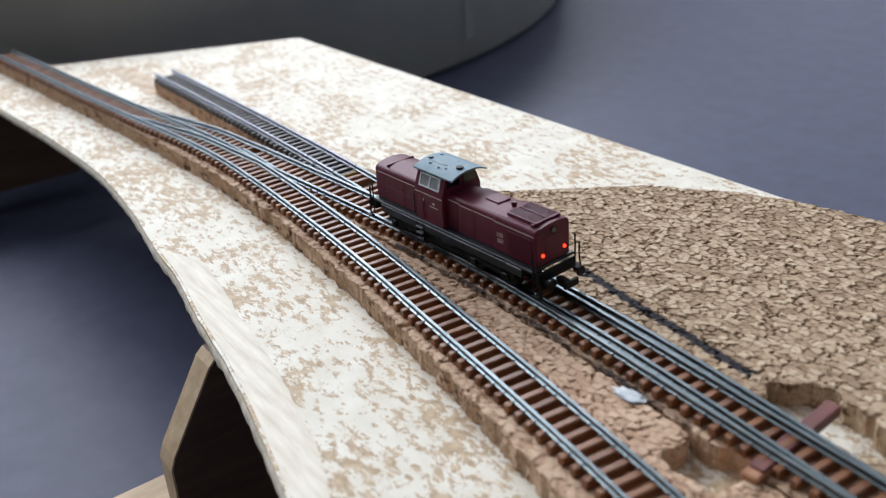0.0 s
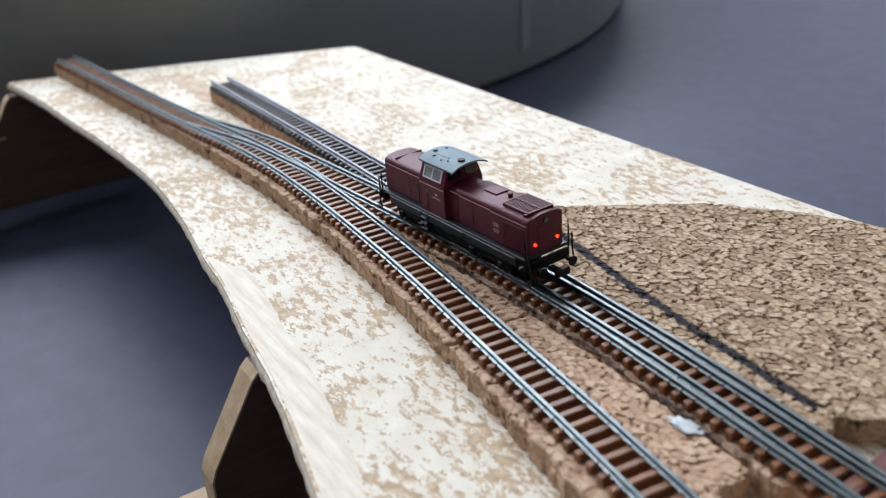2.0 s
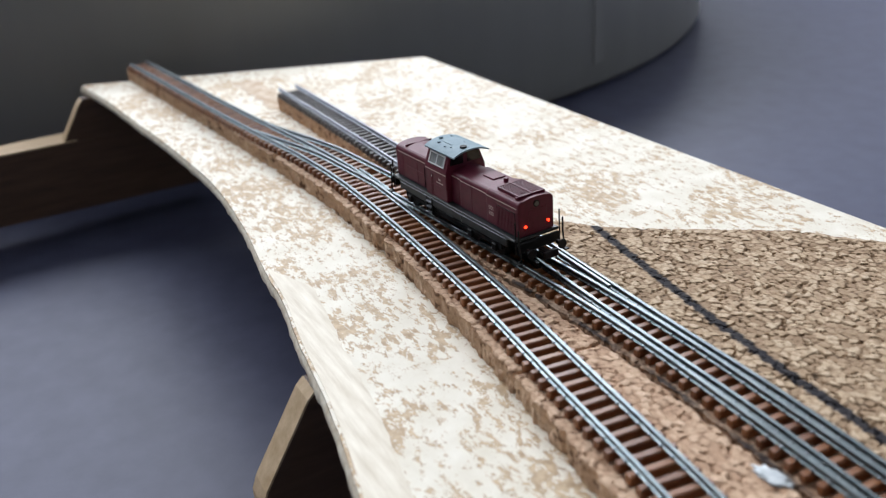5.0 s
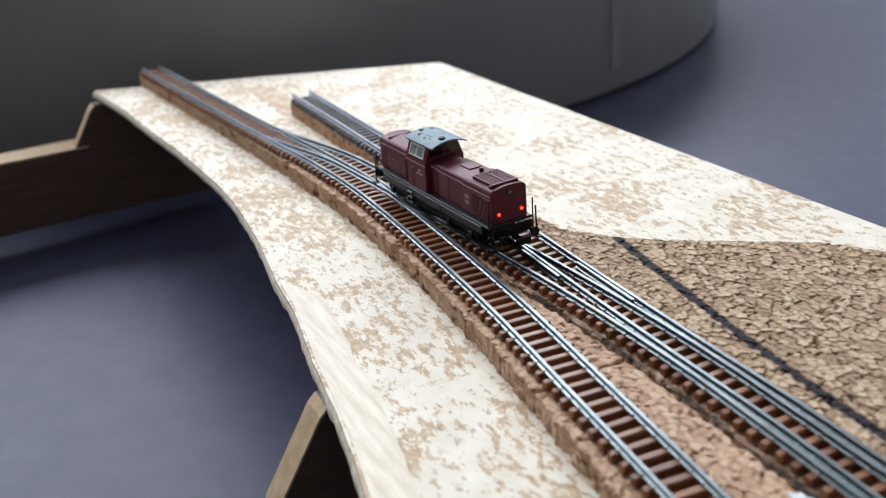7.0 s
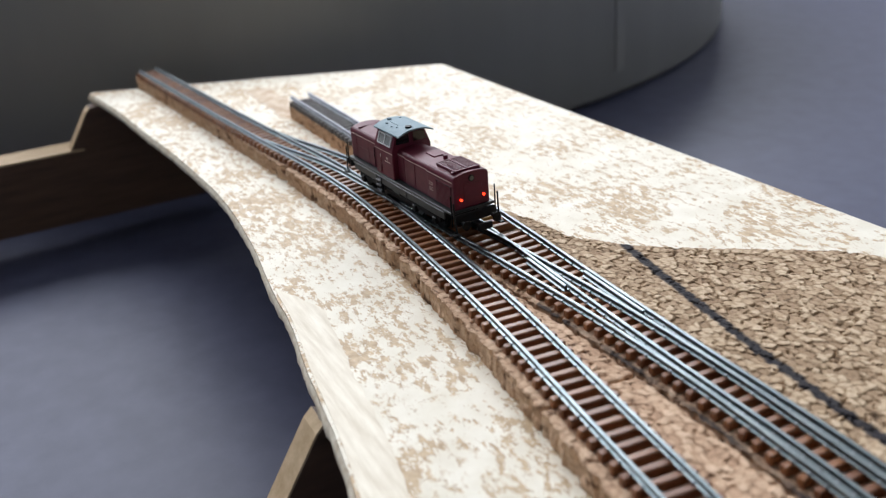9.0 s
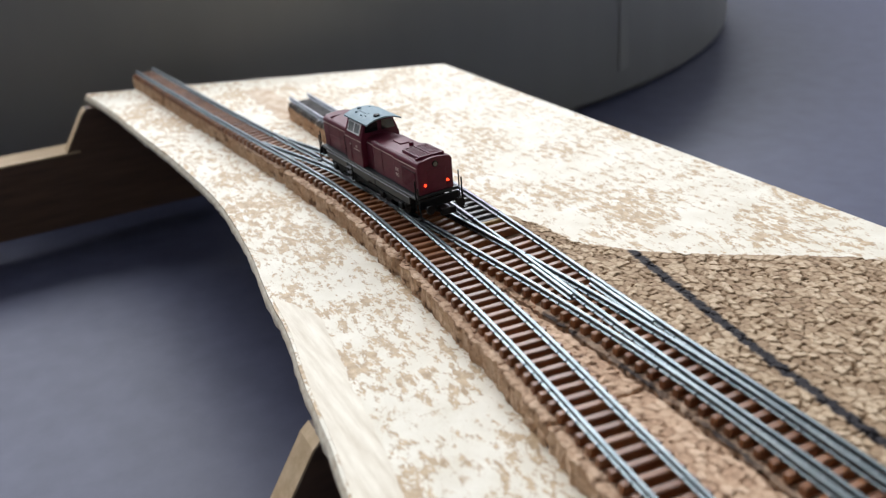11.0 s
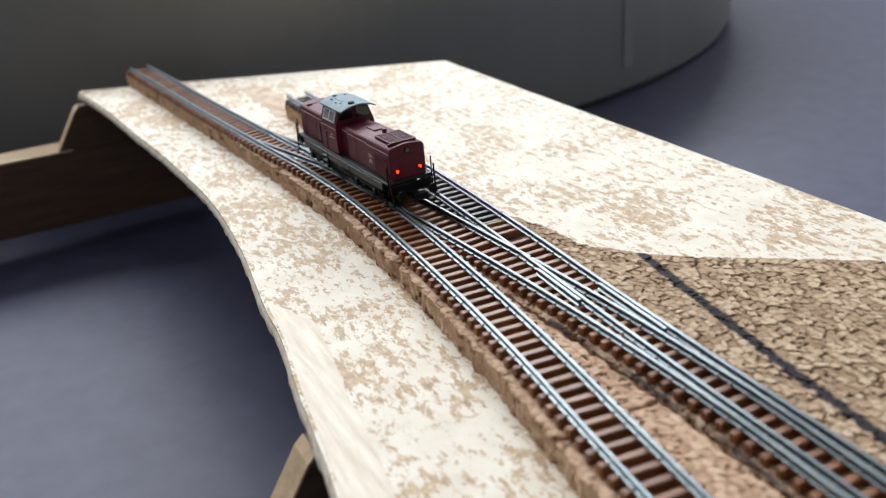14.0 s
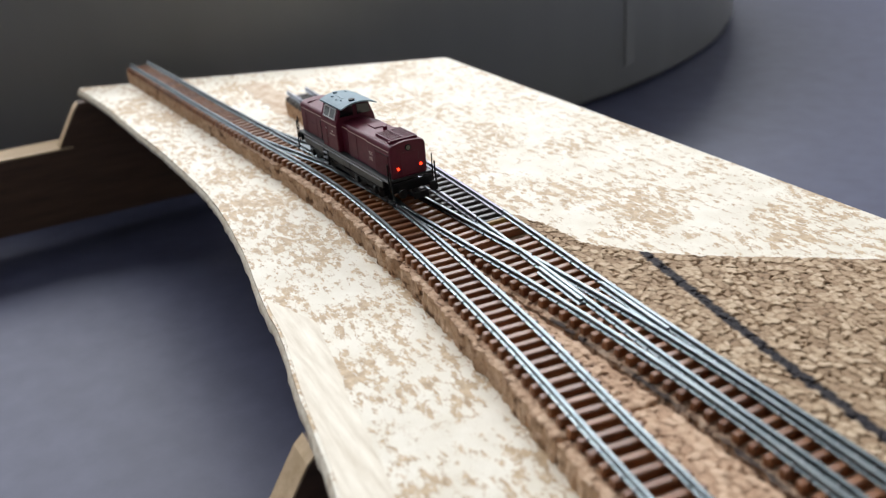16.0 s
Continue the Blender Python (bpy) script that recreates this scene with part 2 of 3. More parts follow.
# ---- the room ----
def room():
    z0 = FLOOR_Z
    thing("floor", box(-2140, 2200, -2200, 2400, z0 - 40, z0), FLOOR, "dark slate-blue smooth floor with a soft sheen", "floor", kind="structure")
    # Added shell out of view; its tones set how much light bounces back.
    thing("ceiling", box(-2140, 2200, -2200, 2400, 2500, 2540), CEIL, "plain unseen ceiling, greyed to cut bounced light", "ceiling", kind="structure")
    thing("wall_south", box(-2140, 2200, -2240, -2200, z0, 2500), WALL, "plain unseen wall added to control bounced light", "wall", kind="structure")
    # The unseen north wall takes the frame white, so it bounces more light.
    thing("wall_north", box(-2140, 2200, 2400, 2440, z0, 2500), FRAME_WHITE, "plain unseen wall added to control bounced light", "wall", kind="structure")
    thing("wall_east", box(2200, 2240, -2240, 2440, z0, 2500), WALL, "plain unseen wall added to control bounced light", "wall", kind="structure")
    b = box(-2140, -2000, -2200, -1350, z0, 2500)
    box(-2140, -2000, 2050, 2400, z0, 2500, bm=b)
    box(-2140, -2000, -1350, 2050, z0, 970, bm=b)
    box(-2140, -2000, -1350, 2050, 2270, 2500, bm=b)
    thing("wall_west", b, WALL, "unseen greyed wall with a wide window opening", "wall", kind="structure")
    w = tagged(new("window_1"), "white-framed window letting in daylight", "window", kind="structure")
    for y0, y1, a, c in ((-1350, 2050, 970, 1015), (-1350, 2050, 2225, 2270), (-1350, -1305, 1015, 2225), (2005, 2050, 1015, 2225)):
        part("window_frame", box(-2100, -2050, y0, y1, a, c, 5), FRAME_WHITE, w)


room()


def drum():
    b = bmesh.new()
    n, cx, cy = 160, -967, 172
    rows = [(0, 552, 0), (0, 557, 2), (0, 560, 7), (0, 560, 138), (0, 558, 145), (0, 552, 148), (0, 542, 146), (0, 539, 138), (0, 538, 30)]
    rings = []
    for _, r, z in rows:
        rings.append([b.verts.new((r * math.cos(2 * math.pi * i / n), r * math.sin(2 * math.pi * i / n), z)) for i in range(n)])
    for p, q in zip(rings, rings[1:]):
        for i in range(n):
            b.faces.new((p[i], p[(i + 1) % n], q[(i + 1) % n], q[i]))
    b.faces.new(rings[0][::-1])
    b.faces.new(rings[-1])
    d = thing("round_tub", b, DRUM, "large round dark grey tub standing on the floor", "tub", smooth=True, at=Matrix.Translation((cx * MM, cy * MM, FLOOR_Z * MM)))
    a = math.radians(16)
    part("seam", box(-1, 0.8, -6, 6, 22, 134, 0.3), DRUM, d, at=Matrix.Translation((560.3 * MM * math.cos(a), 560.3 * MM * math.sin(a), 0)) @ Euler((0, 0, a)).to_matrix().to_4x4())


drum()

# ---- the board ----
LEFT_EDGE = curve([(-407, -77.6), (-363, -71.0), (-304, -65.4), (-234, -59.0), (-178, -56.8), (-147, -58.5), (-123, -60.8), (-97, -64.5), (-71, -66.9), (-43, -71.6), (-15, -75.3), (7, -79.2), (40, -86.4), (84, -96.9), (201, -126.9)])


def board():
    xs = list(np.arange(-407, 202, 4.0))
    rnd = random.Random(4)
    left = [(x, float(LEFT_EDGE(x)) + rnd.uniform(-0.12, 0.12)) for x in xs]
    out = left + [(201, 118.2), (20, 116.5), (-122, 114.3), (-318.5, 112)]
    out[0] = (-406, -76.2)
    far = [(-318.5 - 88 * k / 12 + rnd.uniform(-0.5, 0.5), 112 - 188 * k / 12) for k in range(1, 12)]
    b = slab(out + far, -4.5, 0)
    es = [e for e in b.edges if all(abs(v.co.z) < 0.01 for v in e.verts)]
    bmesh.ops.bevel(b, geom=es, offset=0.5, segments=2, affect="EDGES")
    top = thing("baseboard", b, BOARD, "thin white-painted wooden baseboard, worn and flaked to tan patches", "board")
    # pale planed band along the cut edge
    n = 44
    x0, x1 = -95, 113
    inner = []
    outer = []
    for i in range(n + 1):
        x = x0 + (x1 - x0) * i / n
        e = float(LEFT_EDGE(x)) + 0.9
        w = 0.6 + 9.5 * min(1, (x + 95) / 22) * min(1, (115 - x) / 80) + rnd.uniform(-0.4, 0.4)
        outer.append((x, e))
        inner.append((x, e + w))
    part("planed_band", slab(outer + inner[::-1], -0.4, 0.2), PLANED, top, "pale freshly planed bare wood along the edge")
    # sawn rim
    b = bmesh.new()
    rows = []
    for x, y in left[1:]:
        j = 0.35 * math.sin(x * 0.9) + rnd.uniform(-0.2, 0.2)
        rows.append([b.verts.new((x, y - 0.1, -0.6)), b.verts.new((x, y - 0.9 + j, -1.6)), b.verts.new((x, y - 0.9 - j, -3.4)), b.verts.new((x, y + 0.1, -4.7)), b.verts.new((x, y + 2, -4.7))])
    for p, q in zip(rows, rows[1:]):
        for i in range(4):
            b.faces.new((p[i], q[i], q[i + 1], p[i + 1]))
    part("sawn_edge", b, EDGE, top, "rough sawn fibrous edge", smooth=True)


board()


def trestle(x, label, arm, end):
    """A plywood plate across the board; arm: x0, x1, top and foot of its long foot beam; end: where the plate stops."""
    t = tagged(new("trestle"), label, "support", "trestles under the board")
    t.matrix_basis = Matrix.Translation((x * MM, 0, 0))
    far = x < -200
    o = -6.0 if far else 0.0
    prof = [(-66 + o, -4.6), (-74 + o, -4.6), (-76.3 + o, -7), (-91.7 + o, -31.3), (-93.2 + o, -35.3)]
    if far:
        prof += [(-99.8, -64), (end, -64), (end, -30), (end - 10, -4.6)]
    else:
        prof += [(-94.2, -85), (-70, -85), (-60, -64), (end - 52, -64), (end - 40, -85), (end, -85), (end, -30), (end - 10, -4.6)]
    part("side_plate", prism(prof, -9, 0, 0.4), PLY_SHADED, t, "plywood plate coloured dark brown for shadow")
    e = bmesh.new()
    pts = [(-74.3 + o, -4.8), (-76.7 + o, -7), (-92.1 + o, -31.3), (-93.7 + o, -35.3)] + ([] if far else [(-94.7, -85)])
    for (y0, a0), (y1, a1) in zip(pts, pts[1:]):
        d = Vector((0, y1 - y0, a1 - a0)).normalized()
        nrm = Vector((0, d.z, -d.y)) * -0.6
        q = [e.verts.new((xx, yy + k * nrm.y, zz + k * nrm.z)) for k in (0, 1) for xx in (-9.1, 0.1) for yy, zz in ((y0, a0), (y1, a1))]
        for f in ((0, 1, 3, 2), (4, 6, 7, 5), (0, 4, 5, 1), (2, 3, 7, 6), (0, 2, 6, 4), (1, 5, 7, 3)):
            e.faces.new([q[i] for i in f])
    part("sawn_edge", e, PLY, t, "pale sawn plywood edge")
    x0, x1, z1, z0 = arm
    if far:
        # Beam side carries shade in its colour; a thin pale strip is its lit top.
        part("foot_beam", box(x0, x1, -330, end - 12, z0, z1 - 1.2, 0.4), PLY_SHADED, t, "wooden foot beam coloured dark brown for shadow")
        part("top_ply", box(x0, x1 + 0.3, -330, -88, z1 - 1.1, z1, 0.3), PLY, t, "pale strip for the lit top of the beam")
        part("leg", box(-20, -2, -190, -158, -85, z0 + 0.2, 0.6), PLY_SHADED, t)
        part("leg", box(-20, -2, -325, -300, -85, z0 + 0.2, 0.6), PLY_SHADED, t)
    else:
        part("foot_beam", box(x0, x1, -330, end, z0, z1, 0.8), PLY, t, "pale planed wooden foot beam")
        part("lower_beam", box(-25, -10, -330, end, -85, z0 - 0.2, 0.8), PLY_SHADED, t)


trestle(-26, "plywood trestle with a sloping shoulder carrying the board", (-26, -9.2, -55, -75), 106)
trestle(-388, "far plywood trestle with a long foot beam", (-20, 0.8, -27, -70), -8)


# ---- cork ----
def cork_field(name, inside, box_, cell, grain, material, label, step=0.52, seed=1, z=CORK_Z, rough=0.24, parent=None, ink=None):
    """Pressed cork: granules of their own height with crevices between, crevice shade darkened into grain, over the
    cells where inside(x, y) holds.
    """
    x0, x1, y0, y1 = box_
    gx, gy = np.arange(x0, x1, step), np.arange(y0, y1, step)
    X, Y = np.meshgrid(gx, gy, indexing="ij")
    rs = np.random.RandomState(seed)
    wob = lambda u, v, k: np.sin(u * 0.9 + k) * np.cos(v * 0.7 + 2 * k) + 0.6 * np.sin(u * 2.3 + v * 1.7 + k)
    ask = inside(X + 0.5 * wob(X, Y, seed), Y + 0.5 * wob(Y, X, seed + 3))
    jx, jy, jr = (rs.rand(400, 400) for _ in range(3))
    ci, cj = np.floor(X / (cell * 1.25)).astype(int), np.floor(Y / cell).astype(int)
    f1 = np.full(X.shape, 1e9)
    f2, val = f1.copy(), np.zeros(X.shape)
    for di in (-1, 0, 1):
        for dj in (-1, 0, 1):
            i, j = (ci + di) % 400, (cj + dj) % 400
            d = np.hypot((X - (ci + di + jx[i, j]) * cell * 1.25) / 1.2, Y - (cj + dj + jy[i, j]) * cell)
            near = d < f1
            f2 = np.where(near, f1, np.minimum(f2, d))
            val = np.where(near, jr[i, j], val)
            f1 = np.minimum(f1, d)
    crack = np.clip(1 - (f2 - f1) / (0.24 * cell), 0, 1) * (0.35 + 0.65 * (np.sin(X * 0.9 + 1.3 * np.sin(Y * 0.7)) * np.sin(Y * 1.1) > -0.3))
    Z = z + (val - 0.5) * rough * 1.6 - crack * rough * (0.5 + 2.2 * (jr[cj % 400, ci % 400] > 0.72)) + rs.randn(*X.shape) * 0.025
    dye = ink(X + 0.3 * wob(X * 2, Y * 2, 5), Y + 0.3 * wob(Y * 2, X * 2, 6)) if ink else np.zeros(X.shape)
    inked = []
    ok = ask[:-1, :-1] & ask[1:, :-1] & ask[:-1, 1:] & ask[1:, 1:]
    pad = np.pad(ok, 1)
    touch = {}
    for i, j in np.argwhere(ok):
        for di, dj, p, q in ((-1, 0, (i, j + 1), (i, j)), (1, 0, (i + 1, j), (i + 1, j + 1)), (0, -1, (i, j), (i + 1, j)), (0, 1, (i + 1, j + 1), (i, j + 1))):
            if not pad[i + 1 + di, j + 1 + dj]:
                touch.setdefault(p, []).append(q)
                touch.setdefault(q, []).append(p)
    rim = {k: (gx[k[0]], gy[k[1]]) for k in touch}
    for _ in range(5):
        rim = {k: tuple(0.4 * rim[k][a] + 0.6 * sum(rim[n][a] for n in touch[k]) / len(touch[k]) for a in (0, 1)) for k in rim}
    verts, faces, grains, index = [], [], [], {}

    def top(i, j):
        k = (i, j)
        if k not in index:
            index[k] = len(verts)
            x, y = rim.get(k, (gx[i], gy[j]))
            verts.append((x + 0.15 * wob(gx[i] * 3, gy[j] * 3, 1), y + 0.15 * wob(gy[j] * 3, gx[i] * 3, 2), Z[i, j] - (0.25 if k in rim else 0)))
            inked.append(dye[i, j])
            # granule tone, with the shade of the cracks painted in towards black
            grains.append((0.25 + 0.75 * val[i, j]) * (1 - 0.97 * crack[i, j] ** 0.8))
        return index[k]

    low = {}

    def down(i, j, lev):
        k = (i, j, lev)
        if k not in low:
            t = top(i, j)
            low[k] = len(verts)
            x, y, zz = verts[t]
            h = zz * (0.84, 0.67, 0.5, 0.33, 0.16, -0.02)[lev]
            u = x + 0.4 * y + 0.9 * math.sin(h * 1.9 + x)
            g = jr[int(u // 2.7) % 400, int((h + 0.8 * math.sin(u * 0.8)) // 1.9) % 400]
            # pits in the cut side are sunk and their shade put into the colour
            deep = 0.8 if g < 0.12 else 0.0
            verts.append((x + rs.uniform(-0.1, 0.1) + (g - 0.5) * 0.35, y + rs.uniform(-0.1, 0.1) + (g - 0.5) * 0.7 + deep * 0.5, h + rs.uniform(-0.15, 0.15)))
            inked.append(0.0)
            grains.append((0.25 + 0.75 * g) * (1 - deep))
        return low[k]

    for i, j in np.argwhere(ok):
        faces.append((top(i, j), top(i + 1, j), top(i + 1, j + 1), top(i, j + 1)))
        for di, dj, p, q in ((-1, 0, (i, j + 1), (i, j)), (1, 0, (i + 1, j), (i + 1, j + 1)), (0, -1, (i, j), (i + 1, j)), (0, 1, (i + 1, j + 1), (i, j + 1))):
            if not pad[i + 1 + di, j + 1 + dj]:
                c0, c1 = [top(*p)] + [down(*p, k) for k in range(6)], [top(*q)] + [down(*q, k) for k in range(6)]
                for a in range(6):
                    faces.append((c0[a], c0[a + 1], c1[a + 1], c1[a]))
    me = bpy.data.meshes.new(name)
    me.from_pydata((np.array(verts) * MM).tolist(), [], faces)
    me.attributes.new("grain", "FLOAT", "POINT").data.foreach_set("value", np.array(grains, np.float32))
    me.attributes.new("ink", "FLOAT", "POINT").data.foreach_set("value", np.array(inked, np.float32))
    me.materials.append(material)
    ob = new(name, me)
    ob.parent = parent
    return ob if parent else tagged(ob, label, "cork")


def edge_A(x):
    return np.interp(x, [-454, -391, -261, -183, -127, -75, -16, 38, 78, 191], [-56.2, -50, -36.8, -30, -26.6, -27.6, -31.9, -38.7, -45, -67.8])


def in_A(X, Y):
    right = np.where(X < -234, yA(X) + 7.0, np.where(X < -136, yB(X) + 7.5, yB(X) - 9.6))
    seam = np.abs(X + 0.2 * Y + 283) > 0.9
    notch = (np.hypot(X + 83.4, Y + 28) > 2.2) & (np.hypot(X + 185, Y + 30) > 1.8)
    return (X > -397) & (Y > edge_A(X)) & (Y < right) & seam & notch & ~((np.abs(X - 99) < 7.5) & (Y > -23))


def in_BC(X, Y):
    return (X > -135) & (Y > yB(X) - 9.0) & (Y < np.where(X < -86, yC(X) + 7.2, yC(X) + 8.5)) & ~((np.abs(X - 103) < 4.2) & (Y < yB(X) - 6.5))


def in_C(X, Y):
    return (X > -275) & (X < -135.5) & (np.abs(Y - yC(X)) < 7.2)


FAR_EDGE = ([-100, -94, -81, -62, -47, -31, -16, -7, 17, 32, 60, 156, 190], [13.7, 18.6, 22.5, 24.4, 34.3, 51.4, 70.7, 81.3, 97.5, 104.8, 111.2, 114.5, 115])


def in_sheet(X, Y):
    a = np.arctan2(Y - 12, X - 106)
    hole = ((X - 106) / 15) ** 2 + ((Y - 12) / 11.3) ** 2 < 1 + 0.16 * np.sin(3 * a + 1) + 0.13 * np.sin(7 * a) + 0.1 * np.sin(13 * a + 2)
    return (X > -94) & (Y > yC(X) + 9.2) & (Y < np.interp(X, *FAR_EDGE)) & ~hole


LINE_X, LINE_Y = [-47, -16, 16, 42, 61, 86], [33.6, 28.3, 23.0, 19.6, 17.7, 15.4]


def pen_line(X, Y):
    """A thick felt-pen line across the sheet."""
    d = np.abs(Y - np.interp(X, LINE_X, LINE_Y))
    return np.where((X > -47) & (X < 86), np.clip((1.75 - d) / 0.35, 0, 1), 0) * 0.97


def pen_seam(X, Y):
    """Smudged pen along the seam beside the crossover."""
    d = np.abs(Y - (yB(X) - 8.3))
    return np.where((X > -30) & (X < 90), np.clip((1.1 - d) / 0.5, 0, 1), 0) * np.clip(0.75 + 0.4 * np.sin(X * 0.21), 0, 0.9)


def cork():
    bed = tagged(new("cork_roadbed"), "reddish-brown cork roadbed in cut strips with crumbling edges", "cork")
    cuts = [-397, -283, -185, -83, 12, 190]
    for k, (a, b) in enumerate(zip(cuts, cuts[1:])):
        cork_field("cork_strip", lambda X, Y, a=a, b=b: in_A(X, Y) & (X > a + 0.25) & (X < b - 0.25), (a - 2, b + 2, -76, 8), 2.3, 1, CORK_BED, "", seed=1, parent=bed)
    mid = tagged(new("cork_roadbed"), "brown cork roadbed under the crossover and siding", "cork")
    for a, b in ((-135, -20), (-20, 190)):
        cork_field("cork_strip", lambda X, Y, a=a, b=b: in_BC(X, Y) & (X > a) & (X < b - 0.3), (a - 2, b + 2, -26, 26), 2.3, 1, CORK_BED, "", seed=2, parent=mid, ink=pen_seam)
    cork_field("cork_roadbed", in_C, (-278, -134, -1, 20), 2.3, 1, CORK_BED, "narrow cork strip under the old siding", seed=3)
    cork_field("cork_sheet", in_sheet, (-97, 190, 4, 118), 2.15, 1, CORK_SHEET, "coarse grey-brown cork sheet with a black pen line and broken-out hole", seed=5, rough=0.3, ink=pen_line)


cork()


def strokes():
    rnd = random.Random(8)
    for k in range(9):
        b = bmesh.new()
        x = 20 + 9 * k + rnd.uniform(-3, 3)
        n = rnd.uniform(2.0, 5.5)
        d = rnd.uniform(7.2, 8.2)
        for i in range(6):
            u = x + n * i / 6
            box(u, u + n / 5.5, float(yC(u)) + d - 0.2, float(yC(u)) + d + 0.2, CORK_Z + 0.05, CORK_Z + 0.4, bm=b)
        thing("ink_stroke", b, INK, "short blue ballpoint stroke on the cork", "pen stroke", "pen strokes on the cork")


strokes()


# ---- tracks ----
PROFILE = [(-0.75, -1.8), (-0.75, -1.55), (-0.25, -1.3), (-0.25, -0.7), (-0.48, -0.5), (-0.48, -0.1), (-0.38, 0), (0.38, 0), (0.48, -0.1), (0.48, -0.5), (0.25, -0.7), (0.25, -1.3), (0.75, -1.55), (0.75, -1.8)]


def rail_bm(f, off, x0, x1, dz=0.0, step=4.0, taper=0.0):
    b = bmesh.new()
    n = max(2, int((x1 - x0) / step))
    rings = []
    for i in range(n + 1):
        x = x0 + (x1 - x0) * i / n
        s = float(f(x + 0.5) - f(x - 0.5))
        nx, ny = -s / math.hypot(1, s), 1 / math.hypot(1, s)
        y = float(f(x)) + (off(x) if callable(off) else off) * ny
        x2 = x + (off(x) if callable(off) else off) * nx
        rings.append([b.verts.new((x2 + v * nx, y + v * ny, RAIL_Z + dz + w)) for v, w in PROFILE])
    for p, q in zip(rings, rings[1:]):
        for i in range(len(p)):
            j = (i + 1) % len(p)
            b.faces.new((p[i], p[j], q[j], q[i]))
    b.faces.new(rings[0][::-1])
    b.faces.new(rings[-1])
    return b


def sleeper_mesh(length, w=2.05):
    b = box(-w / 2, w / 2, -length / 2, length / 2, RAIL_Z - 4.25, RAIL_Z - 1.75, 0.3)
    return mesh_of("sleeper", b, SLEEPER)


MESHES = {}


def sleeper(parent, x, y, slope, length, old=False, material=None):
    key = (round(length * 2), old, material)
    if key not in MESHES:
        me = sleeper_mesh(round(length * 2) / 2)
        me.materials[0] = material or (SLEEPER_OLD if old else SLEEPER)
        MESHES[key] = me
    ob = new("sleeper", MESHES[key])
    ob.parent = parent
    ob.matrix_basis = Matrix.Translation((x * MM, y * MM, 0)) @ Euler((0, 0, math.atan(slope))).to_matrix().to_4x4()


def chair_mesh(material):
    b = bmesh.new()
    v = [b.verts.new(c) for c in ((-0.25, 0.4, -1.8), (0.25, 0.4, -1.8), (0.25, 1.15, -1.8), (-0.25, 1.15, -1.8), (-0.18, 0.45, -1.05), (0.18, 0.45, -1.05), (0.18, 0.95, -1.3), (-0.18, 0.95, -1.3))]
    for f in ((4, 5, 6, 7), (0, 1, 5, 4), (1, 2, 6, 5), (2, 3, 7, 6), (3, 0, 4, 7)):
        b.faces.new([v[i] for i in f])
    return mesh_of("rail_chair", b, material)


def chairs(parent, spots, material):
    me = chair_mesh(material)
    for x, y, s, side in spots:
        ob = new("rail_chair", me)
        ob.parent = parent
        ob.matrix_basis = Matrix.Translation((x * MM, y * MM, RAIL_Z * MM)) @ Euler((0, 0, math.atan(s) + (0 if side > 0 else math.pi))).to_matrix().to_4x4()


PITCH = 4.22


